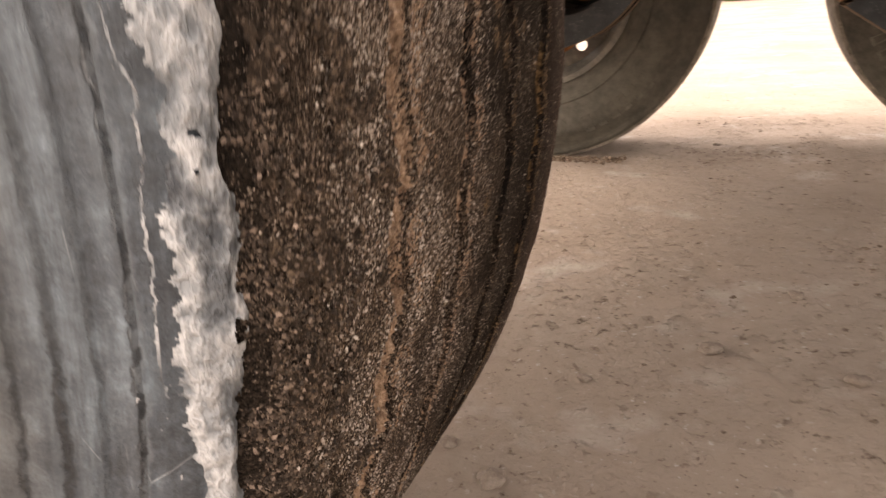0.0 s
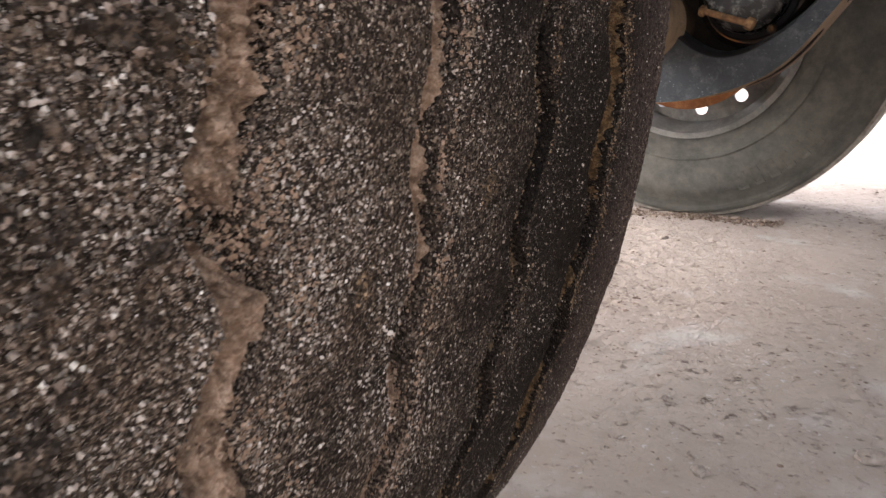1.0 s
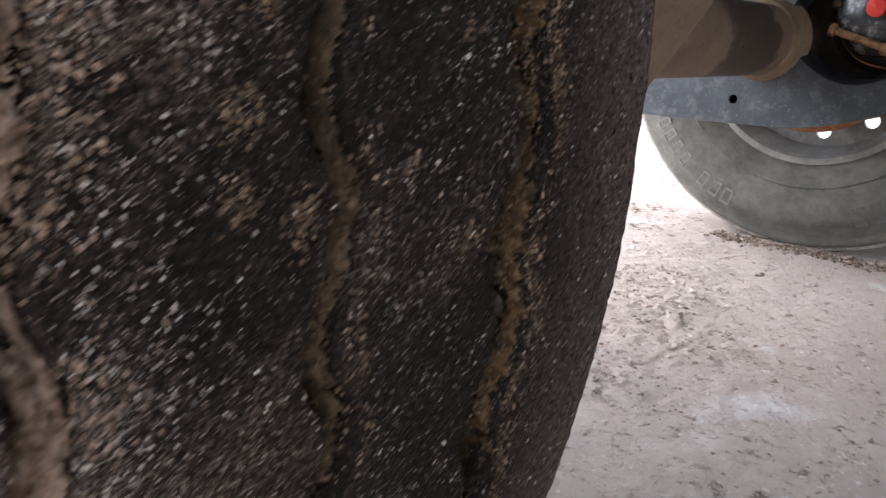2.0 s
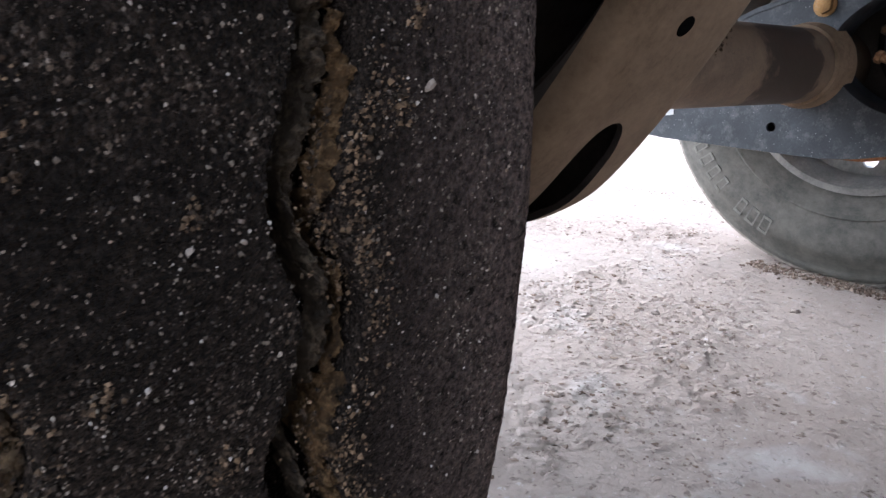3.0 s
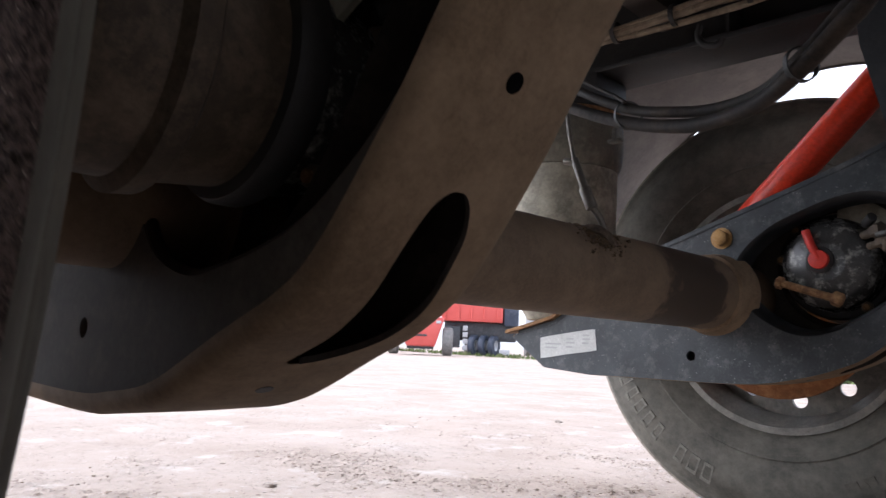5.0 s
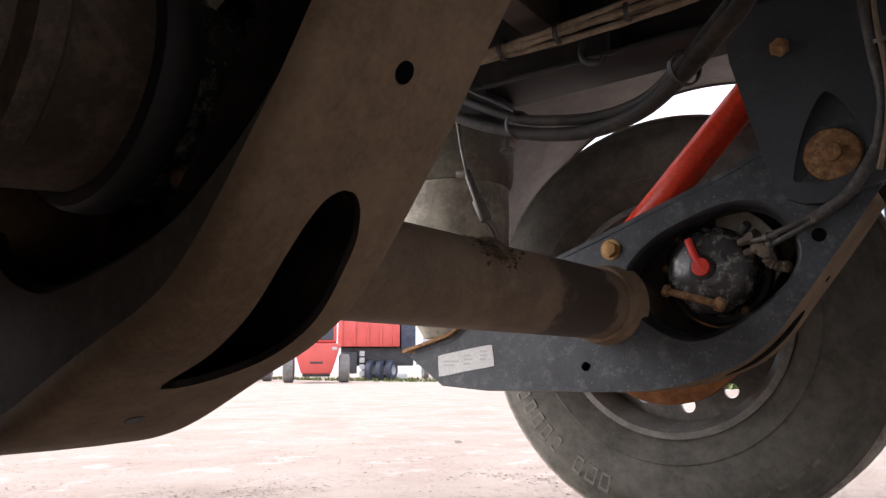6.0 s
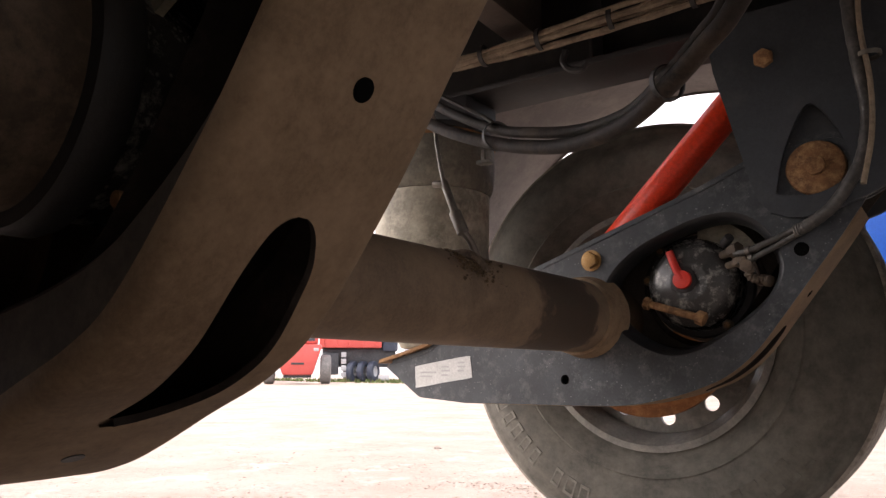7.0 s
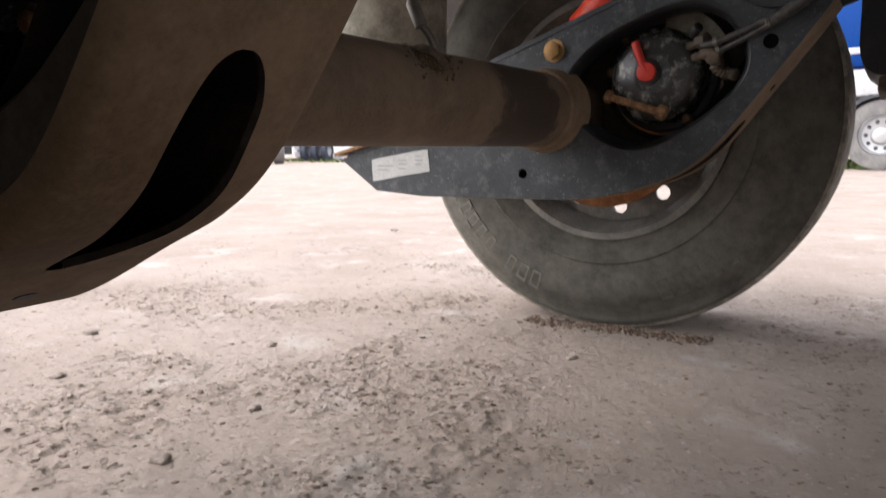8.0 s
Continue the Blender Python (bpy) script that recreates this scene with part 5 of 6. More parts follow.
    part("breather_cap", rod((0.060, -s * 0.012, 0.062), (0.074, s * 0.004, 0.072), 0.0085, 12, bevel=0.002), M_BLACK, ch)
    fan = [math.radians(a) for a in range(26, 90, 6)]
    sector = [(0.080 * math.cos(a), 0.080 * math.sin(a)) for a in fan] + [(0.122 * math.cos(a), 0.122 * math.sin(a)) for a in fan[::-1]]
    part("mounting_bracket", plate(sector, -s * 0.052, -s * 0.058), M_PISTON, ch, "beige dusty mounting bracket")
    for x, z in ((-0.088, 0.012), (-0.062, 0.066), (0.050, -0.075)):
        stud = part("clamp_stud", rod((x, -s * 0.060, z), (x, -s * 0.040, z), 0.0055, 10, bevel=0.0008), M_RUST, ch)
        part("nut", rod((x, -s * 0.056, z), (x, -s * 0.046, z), 0.0100, 6, bevel=0.001), M_HOUSING, stud)
    return ch


def hanger(at, s):
    """A hanger bracket under the chassis rail; s: the side that faces the middle of the trailer."""
    hg = root("hanger_bracket", at, "blue-black steel hanger bracket with a rusty pivot bolt", "bracket", "hanger brackets")
    edge = [(0.290, 1.090), (0.299, 0.985), (0.327, 0.865), (0.355, 0.748), (0.366, 0.715), (0.385, 0.692), (0.412, 0.680), (0.440, 0.676), (0.480, 0.682), (0.545, 0.705), (0.600, 0.735), (0.620, 0.800), (0.620, 1.090)]
    drop = round_loop([(0.463, 0.885), (0.486, 0.862), (0.512, 0.812), (0.520, 0.768), (0.500, 0.732), (0.455, 0.716), (0.402, 0.722), (0.400, 0.745), (0.414, 0.800), (0.440, 0.860)], 4)
    edge, drop = ([(0.64 + (x - 0.64) * 0.974, 0.40 + (z - 0.40) * 0.974) for x, z in some] for some in (edge, drop))
    inner = part("inner_cheek", plate(edge, s * 0.086, s * 0.098, [drop]), M_CHEEK, hg, "blue-black cheek plate with drop-shaped recess")
    part("recess_plate", plate(edge, s * 0.066, s * 0.074), M_CHEEK, inner)
    part("outer_cheek", plate(edge, -s * 0.098, -s * 0.086), M_CHEEK, hg)
    head = part("pivot_bolt", rod((0.468, s * 0.070, 0.757), (0.468, s * 0.094, 0.757), 0.049, 40, bevel=0.007), M_RUST, hg, "large rusty round pivot bolt head")
    part("bolt_centre", rod((0.468, s * 0.090, 0.759), (0.468, s * 0.104, 0.759), 0.017, 24, bevel=0.003), M_RUST, head)
    part("upper_bolt", hexagon((0.400, s * 0.098, 0.972), (0, s, 0), 0.018, 0.014), M_RUST, hg, "small rusty bolt")
    part("back_web", box((0.612, min(-s * 0.085, s * 0.085), 0.740), (0.620, max(-s * 0.085, s * 0.085), 1.060), 0.002), M_BLACK, hg)
    return hg


axle_thing = axle()
copy_thing(axle_thing, pose(1.31, 0, TUBE_Z))
arm_far = trailing_arm((0.0, 0.6065, 0.0), -1)
arm_near = trailing_arm((-0.035, -0.582, 0.0), 1)
copy_thing(arm_far, pose(1.31, 0.6065, 0))
copy_thing(arm_near, pose(1.275, -0.582, 0))
arm_label(0)
ch_far = brake_chamber((0.228, 0.566, 0.576), -1)
ch_far.scale = (1.1, 1.0, 1.1)
ch_near = brake_chamber((0.191, -0.560, 0.578), 1)
copy_thing(ch_far, pose(1.536, 0.574, 0.578))
copy_thing(ch_near, pose(1.501, -0.560, 0.578))
hg_far, hg_near = hanger((0, 0.620, 0), -1), hanger((-0.035, -0.600, 0), 1)
copy_thing(hg_far, pose(1.31, 0.620, 0))
copy_thing(hg_near, pose(1.275, -0.600, 0))

# ---------------------------------------------------------------- dampers, springs, lines


def air_spring_at(x, y):
    sp = root("air_spring", (x, y, 0), "black rubber air spring on a pale dusty piston", "air spring", "air springs")
    up = Matrix.Rotation(radians(90), 4, "X")
    part("bellows", lathe([(0.985, 0.05), (0.985, 0.135), (0.978, 0.148), (0.955, 0.157), (0.92, 0.159), (0.88, 0.158), (0.850, 0.153), (0.836, 0.144), (0.834, 0.120)], 64, turn=up), M_BELLOWS, sp, "black rubber bellows")
    part("piston", lathe([(0.462, 0.02), (0.462, 0.075), (0.53, 0.115), (0.60, 0.135), (0.66, 0.141), (0.834, 0.144), (0.842, 0.10)], 64, turn=up), M_PISTON, sp, "pale dusty piston")
    part("top_plate", rod((0, 0, 0.981), (0, 0, 0.996), 0.15, 40, bevel=0.003), M_BLACK, sp)
    part("bead_ring", lathe([(0.958, 0.156), (0.962, 0.162), (0.974, 0.162), (0.980, 0.150)], 64, turn=up), M_RUST, sp, "rusty bead ring")
    part("pedestal", box((-0.15, -0.07, 0.9965), (0.15, 0.07, 1.0615), 0.006), M_BLACK, sp)
    return sp


spring = air_spring_at(-0.410, 0.600)
for x, y in ((-0.445, -0.582), (0.900, 0.600), (0.865, -0.582)):
    copy_thing(spring, pose(x, y, 0))


def shock(y):
    sh = root("shock_absorber", (0, y, 0), "bright red shock absorber tube behind the trailing arm", "shock absorber", "shock absorbers")
    a, b = Vector((-0.060, 0, 0.600)), Vector((0.340, 0, 1.005))
    d = (b - a).normalized()
    part("body", rod(a + d * 0.03, a + d * 0.14, 0.030, 32, bevel=0.003), M_SHOCK, sh)
    part("dust_tube", rod(a + d * 0.13, b, 0.036, 32, bevel=0.004), M_SHOCK, sh, "wider red dust tube")
    part("lower_eye", rod(a + Vector((0, -0.025, 0)), a + Vector((0, 0.025, 0)), 0.028, 24, bevel=0.003), M_BLACK, sh)
    return sh


shock_far = shock(0.705)
copy_thing(shock_far, pose(1.31, 0.705, 0))
copy_thing(shock_far, pose(-0.035, -0.700, 0))

link = root("levelling_linkage", (0, 0, 0), "thin grey ride height linkage rod on the axle", "linkage")
part("rod", hose([(0.004, 0.030, 0.800), (0.014, 0.030, 0.735), (0.026, 0.030, 0.680)], 0.0036, 8), M_ROD, link)
part("sleeve", rod((0.024, 0.030, 0.690), (0.048, 0.030, 0.630), 0.0062, 12, bevel=0.001), M_ROD, link)
part("ball_joint", rod((0.044, 0.030, 0.640), (0.058, 0.032, 0.606), 0.0095, 12, bevel=0.002), M_ROD, link, "dusty ball joint")
part("drop_link", hose([(0.055, 0.032, 0.612), (0.060, 0.048, 0.596), (0.062, 0.062, 0.576)], 0.0055, 8), M_ROD, link)
part("upper_rod", hose([(0.004, 0.030, 0.800), (-0.010, 0.030, 0.880), (-0.022, 0.030, 0.960), (-0.040, 0.030, 1.100), (-0.060, 0.030, 1.303)], 0.0030, 8), M_ROD, link)
part("clip", rod((0.006, 0.030, 0.688), (0.028, 0.030, 0.684), 0.006, 10, bevel=0.001), M_ROD, link)

lines = root("air_hoses", (0, 0, 0), "two sagging black rubber air hoses tied together", "hose")
run = [(-0.72, 0.12, 1.149), (-0.48, 0.14, 1.060), (-0.22, 0.09, 0.925), (-0.059, 0.020, 0.822), (0.076, -0.040, 0.741), (0.180, -0.080, 0.692), (0.259, -0.115, 0.663), (0.326, -0.150, 0.646),
       (0.397, -0.200, 0.638), (0.455, -0.250, 0.645), (0.497, -0.275, 0.665), (0.524, -0.290, 0.682), (0.570, -0.305, 0.745), (0.615, -0.315, 0.87), (0.645, -0.315, 1.01), (0.655, -0.315, 1.149)]
part("hose", hose(run, 0.0086, 14), M_HOSE, lines)
part("hose", hose([(-0.70, 0.11, 1.149), (-0.46, 0.13, 1.085), (-0.20, 0.09, 0.960), (-0.038, 0.020, 0.851), (0.076, -0.040, 0.771), (0.181, -0.080, 0.711), (0.259, -0.115, 0.681), (0.327, -0.140, 0.664),
                   (0.398, -0.188, 0.654), (0.452, -0.238, 0.660), (0.492, -0.262, 0.681), (0.515, -0.277, 0.697), (0.558, -0.305, 0.756), (0.600, -0.315, 0.88), (0.630, -0.315, 1.01), (0.640, -0.315, 1.149)], 0.0068, 14), M_HOSE, lines)
part("thin_tube", hose([(-0.68, 0.10, 1.149), (-0.44, 0.12, 1.10), (-0.18, 0.08, 0.970), (-0.030, 0.014, 0.868), (0.080, -0.046, 0.786), (0.160, -0.078, 0.734), (0.184, -0.090, 0.716)], 0.0026, 8), M_HOSE, lines)
for x, y, z, r in ((0.184, -0.080, 0.7005, 0.0180), (0.455, -0.245, 0.6515, 0.0152)):
    part("cable_tie", lathe([(-0.003, r), (-0.003, r + 0.0014), (0.003, r + 0.0014), (0.003, r)], 20, closed=True, turn=Matrix.Translation((x, y, z)) @ Matrix.Rotation(radians(53), 4, "Z")), M_BLACK, lines, "cable tie")
tie_end = box((0.1655, -0.090, 0.6670), (0.1715, -0.084, 0.6830), 0.001)
part("tie_head", box((0.1600, -0.093, 0.6640), (0.1800, -0.081, 0.6690), 0.0015, tie_end), M_LETTER, lines, "pale cut end of the cable tie")
loom = root("cable_loom", (0, 0, 0), "tan dusty cable loom strapped along the chassis rail", "cable loom")
for k, (dy, dz, r) in enumerate(((0, 0, 0.0085), (0.013, 0.005, 0.008), (0.005, -0.013, 0.007), (-0.010, 0.010, 0.006))):
    pts = [(x, 0.45 + dy + 0.004 * math.sin(9 * x + k), 1.100 + dz + 0.006 * math.sin(6.5 * x + 2 * k)) for x in np.arange(-0.8, 1.95, 0.12)]
    part("cable", hose(pts, r, 8, 4, wobble=0.12), M_LOOM, loom)
for x in (-0.16, -0.02, 0.14, 0.30, 0.5):
    part("strap", lathe([(-0.005, 0.021), (-0.005, 0.024), (0.005, 0.024), (0.005, 0.021)], 18, closed=True, turn=Matrix.Translation((x, 0.452, 1.100)) @ Matrix.Rotation(radians(90), 4, "Z")), M_BLACK, loom)

part("branch_wire", hose([(0.20, 0.447, 1.108), (0.235, 0.44, 1.120), (0.262, 0.44, 1.150), (0.270, 0.44, 1.210), (0.268, 0.44, 1.302)], 0.0036, 8), M_LOOM, loom, "thin branch wire")
part("wire_hook", hose([(0.015, 0.50, 1.085), (0.008, 0.50, 1.062), (0.022, 0.50, 1.040), (0.050, 0.50, 1.032), (0.062, 0.50, 1.045)], 0.0075, 8), M_BLACK, loom, "short hooked wire end")
drop = root("brake_line", (0, 0, 0), "black brake hoses hanging down to the brake chamber", "hose")
part("conduit", hose([(0.560, 0.500, 1.20), (0.543, 0.500, 1.05), (0.549, 0.500, 0.92), (0.556, 0.500, 0.84), (0.545, 0.502, 0.765), (0.522, 0.506, 0.720), (0.488, 0.514, 0.679), (0.448, 0.522, 0.654), (0.430, 0.526, 0.647)], 0.0108, 12, 14, wobble=0.05), M_LINE, drop, "ribbed black conduit")
part("hose", hose([(0.452, 0.521, 0.656), (0.420, 0.526, 0.647), (0.380, 0.532, 0.633), (0.345, 0.540, 0.622), (0.318, 0.552, 0.620)], 0.0058, 10), M_LINE, drop)
part("hose", hose([(0.452, 0.522, 0.651), (0.420, 0.529, 0.637), (0.385, 0.535, 0.621), (0.350, 0.544, 0.608), (0.325, 0.554, 0.604)], 0.0055, 10), M_LINE, drop)
part("cable", hose([(0.572, 0.495, 1.20), (0.558, 0.493, 1.00), (0.565, 0.490, 0.88), (0.560, 0.487, 0.79), (0.541, 0.484, 0.706)], 0.0046, 8), M_LOOM, drop, "thin dusty cable")
for x, y, z in ((0.432, 0.525, 0.645), (0.346, 0.540, 0.622), (0.350, 0.544, 0.608)):
    part("hose_clamp", lathe([(-0.004, 0.0070), (-0.004, 0.0088), (0.004, 0.0088), (0.004, 0.0070)], 16, closed=True, turn=Matrix.Translation((x, y, z)) @ Matrix.Rotation(radians(72), 4, "Z")), M_ROD, drop)
part("clip", lathe([(-0.004, 0.0185), (-0.004, 0.0200), (0.004, 0.0200), (0.004, 0.0185)], 16, closed=True, turn=Matrix.Translation((0.566, 0.503, 0.93)) @ Matrix.Rotation(radians(90), 4, "X")), M_ROD, drop)

# ---------------------------------------------------------------- trailer body over the axles


def rail(y):
    r = root("chassis_rail", (0, y, 0), "dark steel chassis rail running the length of the trailer", "chassis rail", "chassis rails")
    part("lower_flange", box((-0.82, -0.075, 1.062), (2.0, 0.075, 1.076), 0.002), M_BLACK, r, "dusty lower flange")
    part("web", box((-0.82, -0.006, 1.0765), (2.0, 0.006, 1.300), 0), M_BLACK, r)
    for x in (-0.55, 0.05, 1.0, 1.6):
        part("stiffener", box((x - 0.004, -0.068, 1.077), (x + 0.004, -0.0065, 1.299), 0.001), M_BLACK, r)
    return r


rail(0.620), rail(-0.600)
for x in (-0.72, -0.10, 0.66, 1.25, 1.77):
    cm = root("cross_member", (x, 0, 0), "dusty dark steel cross member under the trailer floor", "cross member", "cross members")
    bm = box((-0.035, -0.612, 1.150), (0.035, 0.612, 1.157), 0.001)
    box((-0.003, -0.612, 1.157), (0.003, 0.612, 1.298), 0, bm)
    part("beam", bm, M_FLOOR, cm)
deck = part("trailer_floor", box((-0.82, -0.70, 1.302), (1.80, 0.70, 1.360), 0.004), M_FLOOR)
tagged(deck, "brown grimy underside of the trailer floor", "trailer floor")

def mudguard(x, y, r, a0, a1, name_label):
    mg = root("mudguard", (x, y, 0.560), name_label, "mudguard", "mudguards")
    bm = bmesh.new()
    rows = []
    n = 40
    section = [(-0.270, -0.010), (-0.270, 0.0), (-0.255, 0.004), (0.180, 0.004), (0.195, 0.0), (0.195, -0.008), (0.190, -0.008), (0.189, -0.003), (0.178, -0.001), (-0.253, -0.001), (-0.264, -0.003), (-0.264, -0.010)]
    for k in range(n + 1):
        a = radians(a0 + (a1 - a0) * k / n)
        rows.append([bm.verts.new(((r + dr) * math.cos(a), dy, (r + dr) * math.sin(a))) for dy, dr in section])
    for p, q in zip(rows, rows[1:]):
        for j in range(len(section)):
            bm.faces.new((p[j], p[(j + 1) % len(section)], q[(j + 1) % len(section)], q[j]))
    bm.faces.new(rows[0][::-1]), bm.faces.new(rows[-1])
    bmesh.ops.recalc_face_normals(bm, faces=bm.faces[:])
    part("shell", bm, M_GUARD, mg)
    for a in (a0 + 0.30 * (a1 - a0), a0 + 0.72 * (a1 - a0)):
        c, q = math.cos(radians(a)), math.sin(radians(a))
        tube = [((r + 0.018) * c, 0.17, (r + 0.018) * q), ((r + 0.018) * c, -0.20, (r + 0.018) * q), ((r + 0.03) * c, -0.42, (r + 0.03) * q)]
        part("stay", hose(tube, 0.016, 10, 4), M_BLACK, mg, "black tubular stay")
    return mg


mudguard(0.028, 1.045, 0.660, 46, 166, "grey plastic mudguard arched over the wheel")
# Added to shade the worn tyre's upper tread, after the far wheel's guard.
near_guard = mudguard(-0.012, -1.016, 0.664, 14, 164, "grey plastic mudguard arched over the worn wheel")
near_guard.rotation_euler[2] = radians(180)

guard = root("tool_box", (0, 0, 0), "black plastic box hung beside the forward wheel", "tool box")
corner = [(0.552, 1.06), (0.552, 0.640), (0.556, 0.612), (0.566, 0.592), (0.582, 0.580), (0.600, 0.576), (0.760, 0.576), (0.760, 1.06)]
part("box_body", plate(corner, 0.860, 1.180), M_BLACK, guard)
part("bracket", box((0.588, 0.870, 0.545), (0.740, 1.150, 0.5755), 0.006), M_TUBE, guard, "dusty bracket under the box")
part("hanger_bar", box((0.600, 0.697, 1.0605), (0.740, 1.180, 1.075), 0.003), M_BLACK, guard)

# ---------------------------------------------------------------- far yard


def far_wheel_parts(parent, x, y, r, side, rim):
    """A small road wheel seen from far off; side: the way its face looks along y."""
    w = part("wheel", lathe([(-0.13, r * 0.6), (-0.15, r * 0.86), (-0.13, r), (0.13, r), (0.15, r * 0.86), (0.13, r * 0.6)], 40, centre=(x, y, r)), M_FARTYRE, parent, "dusty grey tyre")
    part("rim", lathe([(side * 0.10, r * 0.61), (side * 0.135, r * 0.58), (side * 0.06, r * 0.50), (side * 0.05, r * 0.30), (side * 0.13, r * 0.22), (side * 0.14, 0.0)], 32, centre=(x, y, r)), rim, w, "bright dished rim")
    for k in range(10):
        a = 2 * math.pi * k / 10
        c = Vector((x + r * 0.40 * math.cos(a), y + side * 0.052, r + r * 0.40 * math.sin(a)))
        # Solid dark discs stand for the shade in the hand holes.
        part("hand_hole", rod(c, c + Vector((0, side * 0.006, 0)), r * 0.06, 10), M_DARK, w)
    return w


def blue_truck():
    tr = root("blue_truck", (-0.15, 11.9, 0.11), "bright blue truck with white wheels parked across the yard", "truck")
    tr.rotation_euler[2] = radians(-6)
    part("cab", box((-0.2, -0.1, 1.49), (2.1, 2.3, 3.6), 0.12), M_BLUE, tr, "bright blue cab")
    part("side_panel", box((-3.1, -0.05, 1.30), (-0.29, 2.2, 3.5), 0.05), M_BLUE, tr, "blue side panel")
    part("corner_post", box((-0.285, -0.06, 1.49), (-0.205, 0.5, 3.3), 0.015), M_GREY, tr, "pale corner post")
    part("window", box((0.5, -0.115, 2.3), (1.6, -0.101, 3.1), 0.005), M_GLASS, tr, "dark side window")
    part("stripe", box((-0.10, -0.118, 1.70), (2.0, -0.1025, 1.79), 0.004), M_GREY, tr, "pale stripe")
    part("skirt", box((-0.25, -0.06, 1.08), (2.05, 1.9, 1.485), 0.05), M_GREY, tr, "pale grey skirt over the wheel")
    for x in (-0.05, 0.10, 1.3):
        part("lamp", rod((x, -0.075, 1.36), (x, -0.055, 1.36), 0.055, 20, bevel=0.006), M_ALU, tr, "round clear lamp")
    part("step", box((-0.30, -0.08, 0.55), (-0.02, 0.5, 1.02), 0.03), M_GREY, tr, "pale grey step box")
    part("chassis", box((-4.6, 0.5, 0.75), (1.9, 1.7, 1.04), 0.03), M_DARK, tr)
    part("tank", rod((-2.3, 0.28, 0.72), (-0.9, 0.28, 0.72), 0.30, 24, bevel=0.04), M_GREY, tr, "pale grey tank")
    arch = lathe([(-0.2, 0.56), (-0.2, 0.62), (0.25, 0.62), (0.25, 0.56)], 40, closed=True, centre=(0.62, 0.15, 0.51))
    bmesh.ops.delete(arch, geom=[v for v in arch.verts if v.co.z < 0.45], context="VERTS")
    part("wheel_arch", arch, M_DARK, tr, "dark wheel arch")
    for x in (0.62, -3.3):
        far_wheel_parts(tr, x, 0.12, 0.51, -1, M_ALU)
    return tr


def red_machine(at, turn, size, cab, label):
    rm = root("red_truck", at, label, "truck", "parked red trucks")
    rm.rotation_euler[2] = radians(turn)
    k = size
    hood = box((-0.95 * k, 0, 0.34 * k), (0.95 * k, 2.2 * k, 1.58 * k), 0.10 * k)
    for v in hood.verts:
        # The front narrows downwards between the wheels.
        v.co.x *= 0.62 + 0.38 * min(1, max(0, (v.co.z / k - 0.34) / 0.95))
    part("hood", hood, M_MREDT, rm, "red hood that narrows between the wheels")
    part("grille", box((-0.26 * k, -0.03 * k, 0.76 * k), (0.26 * k, 0.01 * k, 0.84 * k), 0.008 * k), M_DARK, rm)
    for x in (-0.72, 0.72):
        part("headlight", box((x * k - 0.10 * k, -0.03 * k, 1.30 * k), (x * k + 0.10 * k, 0.01 * k, 1.42 * k), 0.02 * k), M_GREY, rm, "pale headlight")
    part("plate", box((-0.62 * k, -0.04 * k, 1.50 * k), (-0.10 * k, -0.005 * k, 1.60 * k), 0.01), M_YELLOW, rm, "yellow marker plate")
    if cab:
        part("cab", box((-0.80 * k, 0.25 * k, 1.586 * k), (0.80 * k, 2.0 * k, 2.85 * k), 0.12 * k), M_MREDT, rm)
        part("windscreen", box((-0.66 * k, 0.225 * k, 1.72 * k), (0.66 * k, 0.248 * k, 2.60 * k), 0.01), M_GLASS, rm, "dark windscreen")
    part("underframe", box((-0.55 * k, 0.1 * k, 0.24 * k), (0.55 * k, 2.6 * k, 0.54 * k), 0.03), M_DARK, rm)
    for x in (-1.0, 1.0):
        turned = lathe([(-0.20 * k, 0.26 * k), (-0.22 * k, 0.46 * k), (-0.18 * k, 0.58 * k), (0.18 * k, 0.58 * k), (0.22 * k, 0.46 * k), (0.20 * k, 0.26 * k), (0.10 * k, 0.0)], 32,
                       turn=Matrix.Translation((x * k * 1.12, 0.55 * k, 0.58 * k)) @ Matrix.Rotation(radians(90), 4, "Z"))
        part("wheel", turned, M_FARTYRE, rm, "dusty grey tyre")
    return rm


blue_truck()
red_machine((-21.06, 19.96, 0), 45, 1.0, True, "haze-pale red truck with grey dusty tyres, parked across the yard")
red_machine((-29.0, 22.5, 0), 45, 1.1, True, "second haze-pale red truck parked further off")


